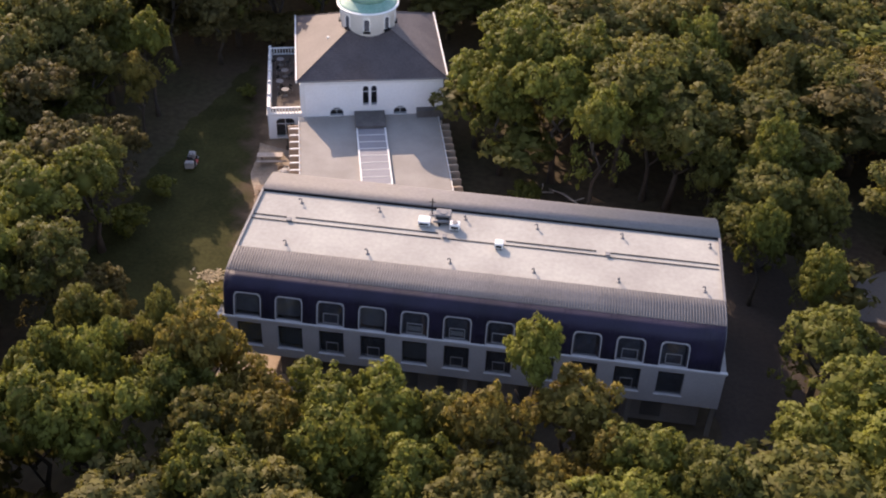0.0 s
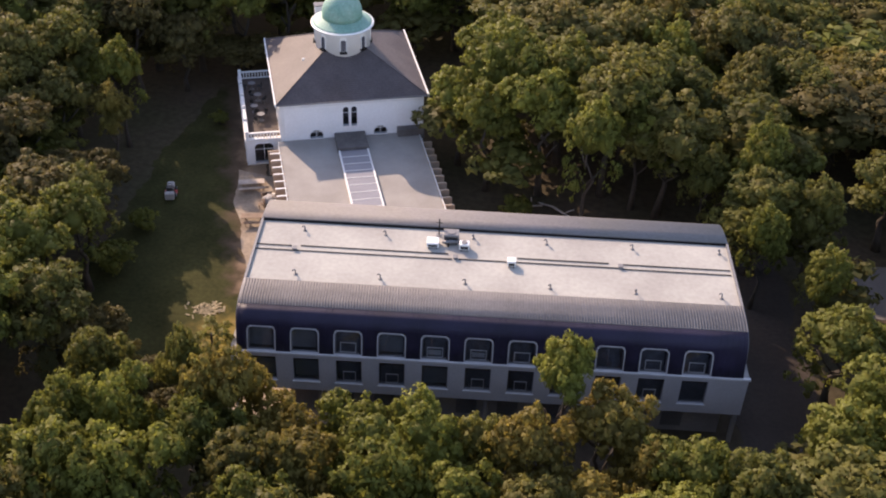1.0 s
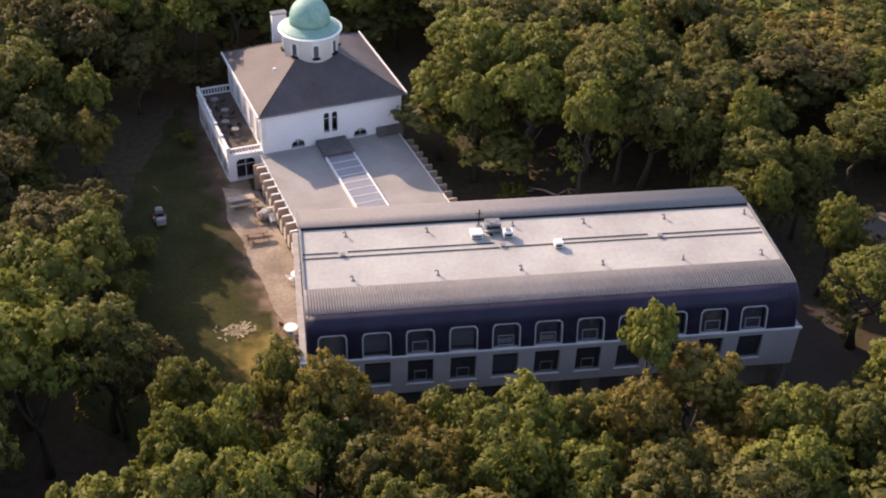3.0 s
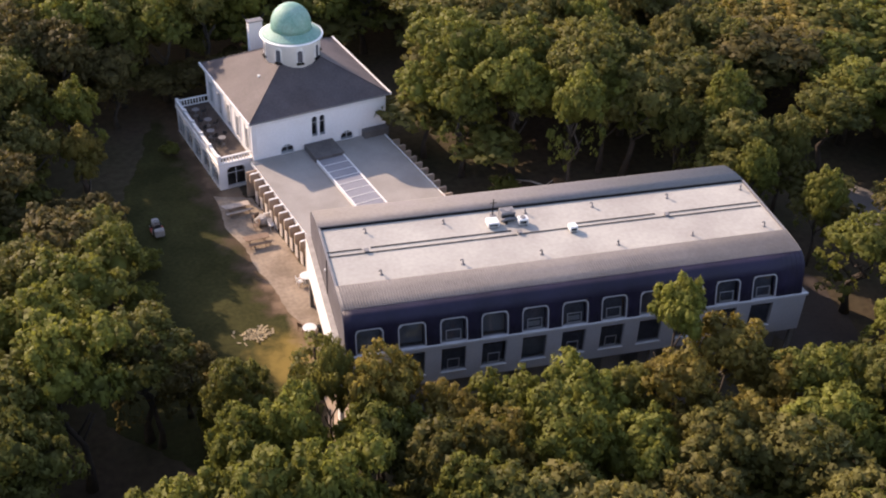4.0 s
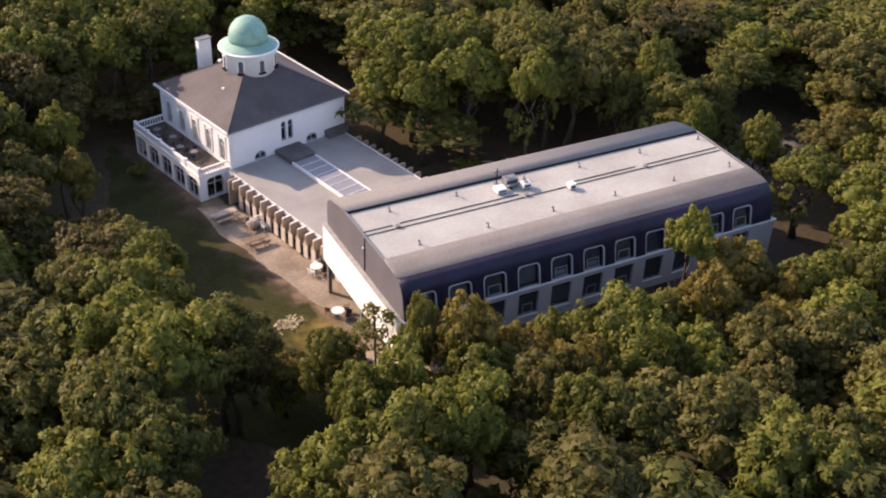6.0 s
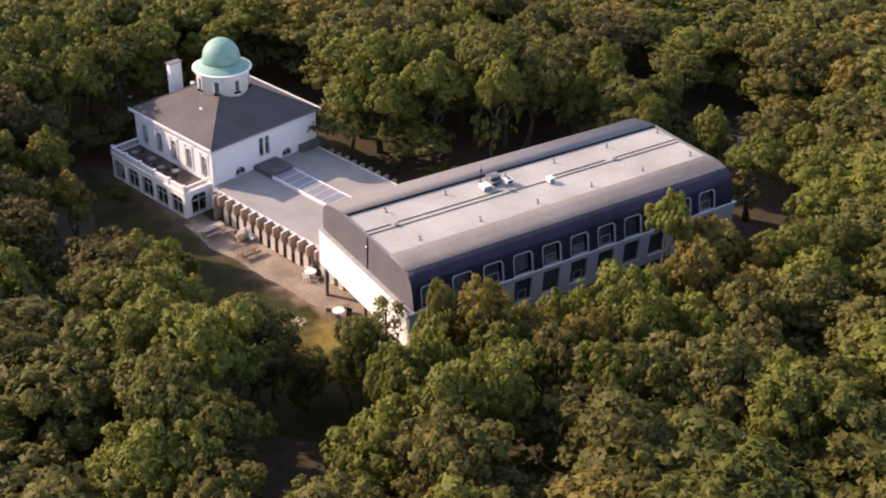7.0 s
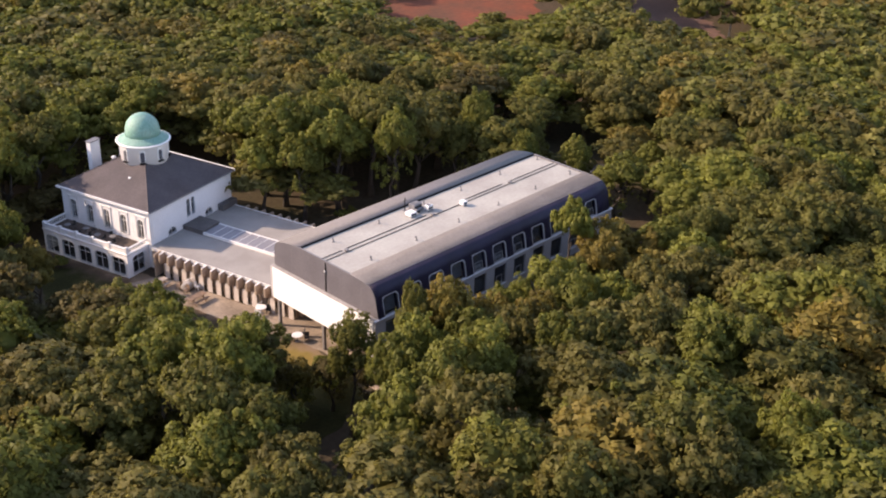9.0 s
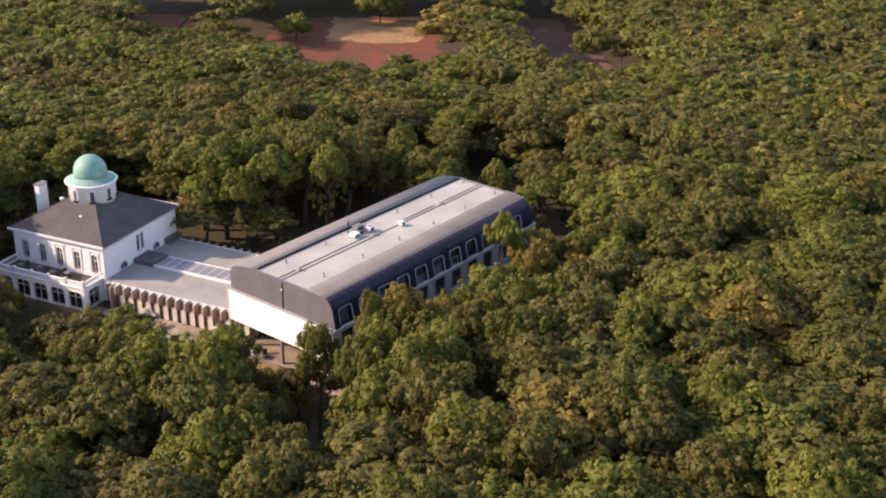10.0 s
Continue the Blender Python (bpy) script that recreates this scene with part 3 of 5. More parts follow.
pipe.matrix_world = pose(spots[0][0], spots[0][1], ZR, 0, 0, 200)
for k, (x, y) in enumerate(spots[1:]):
    copy_thing(pipe, pose(x, y, ZR, 0, 0, 170 + 23 * (k % 4)))


def conduit(x0, x1, y):
    t = thing("cable_tray", "thin dark cable tray along the flat roof", "cable tray", pose(x0, y, ZR), "roof cable trays")
    n = max(1, int((x1 - x0) / 3))
    part("tray", boxes((0, x1 - x0, -0.035, 0.035, 0.03, 0.07)), M_DARK, t)
    for i in range(n + 1):
        x = (x1 - x0 - 0.1) * i / n
        part("foot", boxes((x, x + 0.08, -0.06, 0.06, 0, 0.028)), M_COPING, t)


conduit(0.65, 3.2, 8.15)
conduit(3.9, 14.8, 8.2)
conduit(0.65, 15.1, 7.6)
conduit(15.6, 27.3, 7.65)
conduit(19.9, 26.6, 8.15)
conduit(27.6, 35.5, 7.55)
conduit(27.6, 35.5, 8.1)
for x in (3.5, 15.35, 27.45):
    t = thing("junction_box", "dark junction box on the roof cables", "junction box", pose(x, 7.75, ZR), "roof junction boxes")
    part("housing", bevelled(boxes((-0.15, 0.15, -0.17, 0.17, 0, 0.2)), 0.03, 1), M_COPING, t)
    part("lid", bevelled(boxes((-0.18, 0.18, -0.20, 0.20, 0.202, 0.23)), 0.01, 1), M_COPING, t)


def air_unit(x, y, w, d, h, mat, name, label, turn=0, fan=True):
    t = thing(name, label, "air unit", pose(x, y, ZR, 0, 0, turn))
    for a in (-w / 2 + 0.1, w / 2 - 0.18):
        part("skid", boxes((a, a + 0.08, -d / 2, d / 2, 0, 0.12)), M_COPING, t)
    part("casing", bevelled(boxes((-w / 2, w / 2, -d / 2, d / 2, 0.12, h)), 0.03, 1), mat, t)
    for i in range(5):
        z = 0.22 + (h - 0.35) * i / 5
        part("slat", boxes((-w / 2 + 0.1, w / 2 - 0.1, -d / 2 - 0.025, -d / 2 - 0.003, z, z + (h - 0.35) / 9)), M_DARK, t)
    if fan:
        part("fan_grille", lathe([(min(w, d) * 0.36, h + 0.002), (min(w, d) * 0.36, h + 0.05), (min(w, d) * 0.30, h + 0.05)], 20), M_COPING, t)
    return t


air_unit(13.6, 9.2, 0.9, 0.85, 0.50, M_UNIT, "air_conditioner", "low white air-conditioning unit on the flat roof", 0, False)
air_unit(14.95, 9.9, 1.15, 0.85, 0.80, M_COPING, "air_handler", "dark grey louvred air handler on the flat roof")
air_unit(15.95, 8.95, 0.75, 0.6, 0.60, M_UNIT, "condenser", "white condenser box with dark louvres on the roof")
air_unit(19.45, 7.3, 0.62, 0.62, 0.56, M_UNIT, "roof_ventilator", "white roof ventilator box on the flat roof", 0, False)
t = thing("antenna_mast", "thin dark antenna mast beside the air units", "antenna", pose(14.0, 10.5, ZR))
part("pole", tube(bmesh.new(), [(0, 0, 0), (0, 0, 1.5)], 0.045), M_DARK, t)
part("crossbar", boxes((-0.25, 0.25, -0.02, 0.02, 1.15, 1.19)), M_DARK, t)
part("base", boxes((-0.2, 0.2, -0.2, 0.2, 0, 0.06)), M_COPING, t)
t = thing("duct", "grey bent duct between the roof units", "duct", pose(14.6, 9.3, ZR))
part("pipe", tube(bmesh.new(), [(-0.3, 0, 0.3), (0.1, -0.05, 0.35), (0.5, 0.1, 0.3), (0.95, 0.05, 0.3)], 0.13), M_COPING, t, smooth=True)
part("support", boxes((0.1, 0.2, -0.2, 0.2, 0, 0.22)), M_DARK, t)

# ---- the villa ----
VT = 14.3
VILLA = pose(-2.35, 33.2, 0, 0, 0, VT)
EW, ED, EZ = 14.4, 13.6, 6.8
villa = thing("domed_villa", "square white villa with a slate hip roof and a green-domed cupola", "house", VILLA)
OV = 0.3
HX, HY, APEX = EW / 2, ED / 2, 10.7


VF = OV
part("front_wall", grid_wall(OV, EW - OV, 0, EZ, VF, 0.35, [(3.0, 4.4, 2.78, 3.7), (6.25, 6.85, 3.9, 6.0), (7.05, 7.65, 3.9, 6.0), (9.2, 10.6, 2.78, 3.7)]), M_WHITE, villa)
left_holes = [(1.15 + 2.5 * i, 2.15 + 2.5 * i, 3.3, 5.6) for i in range(5)]
part("side_wall", grid_wall(VF + 0.35, ED - OV - 0.35, 0, EZ, OV, 0.35, left_holes, "y"), M_WHITE, villa)
part("side_wall", boxes((EW - OV - 0.35, EW - OV, VF + 0.35, ED - OV - 0.35, 0, EZ)), M_WHITE, villa)
part("back_wall", boxes((OV, EW - OV, ED - OV - 0.35, ED - OV, 0, EZ)), M_WHITE, villa)
part("room_floor", boxes((OV + 0.4, EW - OV - 0.4, VF + 0.4, ED - OV - 0.4, 3.0, 3.2), (3.0, 3.15, 3.0, 11, 3.2, 6.7), (1.0, 13, 3.0, 3.15, 0.1, 6.7)), M_ROOM, villa)
part("eaves", bevelled(boxes((0, EW, 0, ED, EZ - 0.16, EZ)), 0.03, 1), M_TRIM, villa, "white eaves board")
for a in (-0.14, EW + 0.01):
    part("gutter", boxes((a, a + 0.13, -0.1, ED + 0.1, EZ - 0.12, EZ + 0.15)), M_TRIM, villa)
part("gutter", boxes((0, EW, -0.1, -0.01, EZ - 0.1, EZ + 0.02)), M_COPING, villa)

# hip roof: four slopes, each with courses of slate
centre = Vector((HX, HY, APEX))
corners = [Vector((-0.02, -0.02, EZ + 0.004)), Vector((EW + 0.02, -0.02, EZ + 0.004)), Vector((EW + 0.02, ED + 0.02, EZ + 0.004)), Vector((-0.02, ED + 0.02, EZ + 0.004))]
COURSES = 34
for s in range(4):
    a, b = corners[s], corners[(s + 1) % 4]
    bm = bmesh.new()
    normal = (b - a).cross(centre - a).normalized()
    before = None
    for k in range(COURSES):
        f, g = k / COURSES, (k + 1) / COURSES
        low = [bm.verts.new(c.lerp(centre, f) + normal * 0.035) for c in (a, b)]
        high = [bm.verts.new(c.lerp(centre, g) + normal * 0.004) for c in (a, b)]
        if before:
            bm.faces.new((before[0], before[1], low[1], low[0]))
        bm.faces.new((low[0], low[1], high[1], high[0]))
        before = high
    part("roof_slope", bm, M_SLATE, villa, "dark grey slate slope")
for s in range(4):
    bm = tube(bmesh.new(), [corners[s] + Vector((0, 0, 0.02)), corners[s].lerp(centre, 0.72) + Vector((0, 0, 0.03))], 0.07, 6)
    part("hip_ridge", bm, M_SLATE, villa)

# cupola
cup = part("cupola", lathe([(2.65, 8.3), (2.65, 11.50), (2.74, 11.55)], 48, (HX, HY)), M_WHITE, villa, "round white cupola drum", True)
part("drum_base", lathe([(2.76, 8.2), (2.76, 8.9), (2.66, 8.97)], 48, (HX, HY)), M_TRIM, cup)
part("brim", lathe([(2.76, 11.52), (3.02, 11.56), (3.05, 11.66), (2.9, 11.74)], 48, (HX, HY)), M_TRIM, cup, "white cornice under the dome")
part("dome_skirt", lathe([(3.01, 11.68), (2.62, 11.84), (2.2, 12.04), (1.95, 12.26)], 48, (HX, HY)), M_COPPER, cup, "green copper skirt", True)
dome = [(1.95, 12.2)] + [(1.93 * math.cos(a), 12.66 + 2.02 * math.sin(a)) for a in [math.pi / 2 * i / 14 for i in range(15)]]
part("dome", lathe(dome, 48, (HX, HY)), M_COPPER, cup, "green copper dome", True)
niche = prism([(p - 0.25, q) for p, q in arch(0.5, 1.15, 0.24)], "y", -0.03, 0.03)
niche_me = mesh_of("pane", niche, material("grey_glass", (0.10, 0.10, 0.115), 0.25, 0.2, 2, 9, gloss=0.25))
bm = hood(0.66, 1.36, 0.3, 0.08, -0.06, 0.05)
bmesh.ops.translate(bm, verts=bm.verts, vec=(-0.33, 0, 0))
niche_frame = mesh_of("cupola_window", bm, M_TRIM)
niche_dark = mesh_of("reveal", prism([(p - 0.27, q) for p, q in arch(0.54, 1.3, 0.26)], "y", 0.032, 0.06), M_DARK)
niche_sill = mesh_of("sill", bevelled(boxes((-0.36, 0.36, -0.22, 0.05, -0.22, -0.06)), 0.02, 1), M_DARK)
for i in range(8):
    a = math.radians(45 * i - 90 - 6)
    m = pose(HX + 2.67 * math.cos(a), HY + 2.67 * math.sin(a), 9.8, 0, 0, math.degrees(a) + 90)
    w = part("cupola_window", niche_frame, None, villa, m=m)
    part("pane", niche_me, None, w)
    part("reveal", niche_dark, None, w)
    part("sill", niche_sill, None, w)

ch = part("chimney", bevelled(boxes((5.2, 6.65, 13.2, 13.85, 5.2, 10.35)), 0.03, 1), M_WHITE, villa, "white rendered chimney stack")
part("cap", boxes((5.12, 6.73, 13.12, 13.93, 10.352, 10.45)), M_COPING, ch)
part("roof_pipe", lathe([(0.16, 8.2), (0.16, 8.75), (0.28, 8.8), (0.28, 8.95), (0.1, 9.05)], 16, (6.1, 10.6)), M_UNIT, villa, "small white roof vent")
part("roof_hatch", bevelled(boxes((3.05, 3.3, 5.3, 5.6, 8.2, 8.65)), 0.03, 1), M_UNIT, villa)


def tall_window(w, h, arched, most=0.45, rim=0.065, upright=True):
    """A white-framed window: frame mesh, glass and glazing bars, standing in the x-z plane."""
    r = min(w / 2 - 0.01, most) if arched else 0.02
    bm = hood(w, h, r, rim, -0.04, 0.12)
    box(bm, 0, w, -0.08, 0.12, -0.08, 0.0)
    frame_me = mesh_of("arched_window", bm, M_TRIM)
    line = arch(w, h, r)
    bm = prism(line[1:8] + [(0, h)], "y", 0.002, 0.13)
    prism(line[8:15] + [(w, h)], "y", 0.002, 0.13, bm)
    corner_me = mesh_of("spandrel", bm, M_WHITE)
    glass_me = mesh_of("pane", prism(arch(w - 0.06, h - 0.03, max(r - 0.03, 0.01)), "y", 0.10, 0.112), M_GLASS)
    bm = boxes((rim, w - rim, 0.05, 0.095, h * 0.66, h * 0.66 + 0.045))
    if upright:
        box(bm, w / 2 - 0.025, w / 2 + 0.025, 0.05, 0.095, 0, h - 0.05)
    bars_me = mesh_of("glazing_bar", bm, M_TRIM)
    return frame_me, glass_me, bars_me, corner_me


def set_window(kit, parent, m, label=""):
    w = part("arched_window", kit[0], None, parent, label, m=m)
    part("pane", kit[1], None, w, m=pose(0.03, 0, 0))
    part("glazing_bar", kit[2], None, w)
    part("spandrel", kit[3], None, w)
    return w


slim = tall_window(0.6, 2.1, True, rim=0.03, upright=False)
for x in (6.25, 7.05):
    set_window(slim, villa, pose(x, VF, 3.9), "tall slim arched window")
half = tall_window(1.4, 0.92, True, most=0.68)
for x in (3.0, 9.2):
    set_window(half, villa, pose(x, VF, 2.78), "half-round window above the link roof")
door = tall_window(1.0, 2.3, True)
for a, b, lo, hi in left_holes:
    set_window(door, villa, pose(OV, b, lo, 0, 0, -90), "tall white terrace window")
    part("surround", boxes((OV - 0.07, OV - 0.003, a - 0.2, a - 0.02, lo, hi + 0.25), (OV - 0.07, OV - 0.003, b + 0.02, b + 0.2, lo, hi + 0.25), (OV - 0.1, OV - 0.003, a - 0.25, b + 0.25, hi + 0.252, hi + 0.4)), M_TRIM, villa)
part("string_course", boxes((OV + 0.001, EW - OV - 0.001, VF - 0.06, VF - 0.003, 6.25, 6.4)), M_TRIM, villa)
part("corner_pilaster", boxes((OV - 0.08, OV + 0.4, VF - 0.07, VF - 0.003, 3.4, 6.24)), M_TRIM, villa)
part("lean_to", bevelled(boxes((11.5, EW - OV, -0.5, VF - 0.01, 2.3, 3.45)), 0.04, 1), M_SHADY, villa, "low grey lean-to against the wall")

# sun room with a balustraded terrace on its roof
AW, A0, A1, AZ = 3.0, 0.75, 13.3, 2.75
room = thing("sun_room", "white arcaded sun room with a balustraded roof terrace beside the villa", "extension", VILLA)
side = [(A0 + 0.33 + 2.5 * i, A0 + 2.35 + 2.5 * i, 0.2, 2.3) for i in range(5)]
bm = grid_wall(A0, A1, 0, AZ, -AW, 0.3, side, "y")
part("side_wall", bm, M_WHITE, room)
part("front_wall", grid_wall(-AW + 0.3, OV - 0.01, 0, AZ, A0, 0.3, [(-2.3, -0.4, 0.25, 2.4)]), M_WHITE, room)
part("back_wall", boxes((-AW + 0.3, OV - 0.01, A1 - 0.3, A1, 0, AZ)), M_WHITE, room)
part("terrace_floor", boxes((-AW + 0.3, OV - 0.01, A0 + 0.3, A1 - 0.3, AZ - 0.25, AZ)), material("dark_decking", (0.10, 0.075, 0.06), 0.85, 0.35, 0.8, 6, 0.3), room, "dark brown terrace decking")
part("inner_floor", boxes((-AW + 0.3, OV - 0.01, A0 + 0.3, A1 - 0.3, 0.02, 0.1), (-0.9, -0.8, A0 + 0.8, A1 - 0.8, 0.1, 2.45)), M_ROOM, room)
part("cornice", bevelled(boxes((-AW - 0.12, -AW + 0.32, A0 - 0.12, A1 + 0.1, AZ + 0.002, AZ + 0.16), (-AW + 0.32, OV - 0.02, A0 - 0.12, A0 + 0.32, AZ + 0.002, AZ + 0.16)), 0.03, 1), M_TRIM, room)
arcade = tall_window(2.02, 2.1, True)
for a, b, lo, hi in side:
    set_window(arcade, room, pose(-AW, b, lo, 0, 0, -90), "wide arched sun-room window")
set_window(tall_window(1.9, 2.15, True), room, pose(-2.3, A0, 0.25), "wide arched sun-room window")
# parapet: closed panels between piers along the side, turned balusters at the front
PZ = AZ + 0.16
for i in range(6):
    y = A0 - 0.04 + 2.45 * i
    part("pier", bevelled(boxes((-AW - 0.05, -AW + 0.27, y, y + 0.32, PZ, PZ + 0.82)), 0.02, 1), M_TRIM, room)
    if i < 5:
        part("parapet_panel", boxes((-AW + 0.02, -AW + 0.2, y + 0.32, y + 2.45, PZ, PZ + 0.55)), M_WHITE, room)
        part("coping", boxes((-AW - 0.03, -AW + 0.25, y + 0.33, y + 2.44, PZ + 0.552, PZ + 0.63)), M_TRIM, room)
baluster = mesh_of("baluster", lathe([(0.07, 0), (0.07, 0.06), (0.04, 0.1), (0.085, 0.25), (0.045, 0.42), (0.07, 0.5)], 10), M_TRIM)
for i in range(9):
    part("baluster", baluster, None, room, m=pose(-AW + 0.5 + 0.3 * i, A0 + 0.1, PZ))
part("handrail", bevelled(boxes((-AW + 0.28, OV - 0.05, A0 - 0.02, A0 + 0.22, PZ + 0.502, PZ + 0.62)), 0.02, 1), M_TRIM, room)
for y in (A1 - 0.2,):
    for i in range(9):
        part("baluster", baluster, None, room, m=pose(-AW + 0.5 + 0.3 * i, y, PZ))
    part("handrail", bevelled(boxes((-AW + 0.28, OV - 0.05, y - 0.12, y + 0.12, PZ + 0.502, PZ + 0.62)), 0.02, 1), M_TRIM, room)


def terrace_set(u, v, turn):
    t = thing("terrace_table", "small round metal terrace table", "table", VILLA @ pose(u, v, AZ, 0, 0, turn), "tables on the roof terrace")
    part("top", lathe([(0.38, 0.70), (0.38, 0.74)], 20), M_COPING, t)
    part("stem", lathe([(0.04, 0.04), (0.04, 0.70)], 10), M_STEEL, t)
    part("foot", lathe([(0.28, 0), (0.26, 0.04)], 16), M_STEEL, t)
    for k in range(2):
        a = math.radians(turn + 180 * k + 20)
        c = thing("terrace_chair", "dark metal terrace chair", "chair", VILLA @ pose(u + 0.75 * math.cos(a), v + 0.75 * math.sin(a), AZ, 0, 0, math.degrees(a) + 90), "chairs on the roof terrace")
        part("seat", bevelled(boxes((-0.22, 0.22, -0.22, 0.22, 0.42, 0.46)), 0.015, 1), M_TYRE, c)
        part("backrest", bevelled(boxes((-0.22, 0.22, -0.24, -0.20, 0.52, 0.88)), 0.01, 1), M_TYRE, c)
        for x in (-0.2, 0.16):
            for y in (-0.24, 0.18):
                part("leg", boxes((x, x + 0.04, y, y + 0.04, 0, 0.88 if y < 0 else 0.42)), M_STEEL, c)


for u, v, turn in ((-1.3, 4.4, 35), (-1.85, 6.1, 82), (-1.35, 8.3, 118), (-1.8, 10.7, 150)):
    terrace_set(u, v, turn)

# ---- the glazed link between villa and wing ----
LINK = VILLA
link = thing("link_building", "low flat-roofed link with concrete fins and a rooflight strip", "building", LINK)
LV0, LV1, LU0, LU1, LZ = -20.5, OV - 0.02, 0.0, 13.6, 2.7
SK0, SK1 = 5.45, 8.3
part("roof", boxes((LU0, SK0, LV0, LV1, LZ - 0.25, LZ)), M_LINKROOF, link, "pale gravelled flat roof")
part("roof", boxes((SK1, LU1, LV0, LV1, LZ - 0.25, LZ)), M_LINKROOF, link, "pale gravelled flat roof")
part("roof_edge", boxes((LU0 - 0.06, LU0 - 0.003, LV0, LV1, LZ - 0.28, LZ + 0.09), (LU1 + 0.003, LU1 + 0.06, LV0, LV1, LZ - 0.28, LZ + 0.09)), M_TRIM, link, "white roof edging")
for i in range(17):
    v = -0.4 - 1.18 * i
    part("wall_panel", boxes((0.25, 0.4, v - 0.75, v - 0.05, 0, LZ - 0.252)), M_CONCRETE, link)
    part("glass_panel", boxes((0.3, 0.33, v - 1.13, v - 0.752, 0.1, LZ - 0.252)), M_GLASS, link)
    part("wall_panel", boxes((LU1 - 0.4, LU1 - 0.25, v - 0.75, v - 0.05, 0, LZ - 0.252)), M_CONCRETE, link)
part("inner_wall", boxes((2.5, 2.65, LV0 + 1, -0.5, 0, LZ - 0.3)), M_ROOM, link)
fin = mesh_of("fin", prism([(0.22, 1.62), (0.22, LZ + 0.04), (-0.82, LZ + 0.04), (-0.90, LZ - 0.05), (-0.90, 1.86), (-0.74, 1.62)], "y", -0.09, 0.09), M_CONCRETE)
fin_leg = mesh_of("fin_leg", bevelled(boxes((-0.30, 0.05, -0.08, 0.08, 0, 1.617)), 0.015, 1), M_CONCRETE)
infill = mesh_of("infill_panel", bevelled(boxes((-0.64, -0.54, 0.085, 0.72, 0.02, 1.72)), 0.012, 1), M_CREAM)
# white caps paint the sunlit fin tops; the shaded right fins have none
fin_cap = mesh_of("fin_cap", boxes((-0.84, 0.0, -0.08, 0.08, LZ + 0.042, LZ + 0.10)), M_TRIM)
for i in range(16):
    v = -1.9 - 1.18 * i
    f = part("fin", fin, None, link, m=pose(-0.07, v, 0))
    part("fin_cap", fin_cap, None, f)
    part("fin_leg", fin_leg, None, f)
    if i and i != 12:
        part("infill_panel", infill, None, link, m=pose(-0.07, v, 0))
    if -14 < v:
        part("fin", fin, None, link, m=pose(LU1 + 0.07, v, 0, 0, 0, 180))
part("end_fin", boxes((-1.1, 0.2, -1.35, -1.2, 0, LZ)), M_CONCRETE, link)
# rooflight strip on a kerb
part("kerb", boxes((SK0, SK0 + 0.14, LV0, -2.6, LZ - 0.25, LZ + 0.32), (SK1 - 0.14, SK1, LV0, -2.6, LZ - 0.25, LZ + 0.32)), M_TRIM, link, "white rooflight kerb")
for i in range(15):
    v = -2.62 - 1.18 * i
    part("rooflight_pane", boxes((SK0 + 0.145, SK1 - 0.145, v - 1.10, v, LZ + 0.20, LZ + 0.24)), M_SKYLIGHT, link, "bluish frosted glass pane")
    part("glazing_bar", boxes((SK0 + 0.145, SK1 - 0.145, v - 1.165, v - 1.110, LZ + 0.16, LZ + 0.27)), M_TRIM, link)
part("porch_roof", bevelled(boxes((SK0 - 0.05, SK1 + 0.05, -2.6, VF - 0.02, LZ - 0.2, 3.22)), 0.04, 1), M_SHADY, link, "dark grey flat porch over the rooflight")

# ---- terrace and lawn things ----
def picnic_table(x, y, turn, long, mat, label):
    t = thing("picnic_table", label, "picnic table", pose(x, y, 0.05, 0, 0, turn), "tables on the paved terrace")
    h = long / 2
    for i in range(4):
        part("tabletop_plank", boxes((-h, h, -0.36 + 0.18 * i, -0.36 + 0.18 * i + 0.165, 0.70, 0.745)), mat, t)
    for y0 in (-0.82, 0.56):
        part("bench", boxes((-h, h, y0, y0 + 0.12, 0.42, 0.46), (-h, h, y0 + 0.14, y0 + 0.26, 0.42, 0.46)), mat, t)
    for x0 in (-h * 0.65, h * 0.65 - 0.07):
        part("cross_beam", boxes((x0, x0 + 0.07, -0.78, 0.78, 0.34, 0.418), (x0, x0 + 0.07, -0.35, 0.35, 0.62, 0.698)), M_WOOD, t)
        for sgn in (-1, 1):
            bm = prism([(sgn * 0.28, 0.70), (sgn * 0.20, 0.70), (sgn * 0.58, 0.0), (sgn * 0.68, 0.0)], "x", x0 - 0.05, x0 - 0.003)
            part("leg", bm, M_WOOD, t)


picnic_table(-3.15, 23.9, 8, 2.2, M_WOOD, "dark weathered wooden picnic table with two benches")
picnic_table(-4.35, 29.3, 12, 2.4, M_PLANK, "pale wooden picnic table beside the villa")


def round_table(x, y):
    t = thing("garden_table", "round white garden table on the terrace", "table", pose(x, y, 0.05), "round garden tables")
    part("top", lathe([(0.55, 0.70), (0.57, 0.72), (0.55, 0.745)], 28), M_UNIT, t)
    part("stem", lathe([(0.05, 0.03), (0.05, 0.70)], 12), M_STEEL, t)
    part("foot", lathe([(0.32, 0), (0.30, 0.03)], 20), M_STEEL, t)


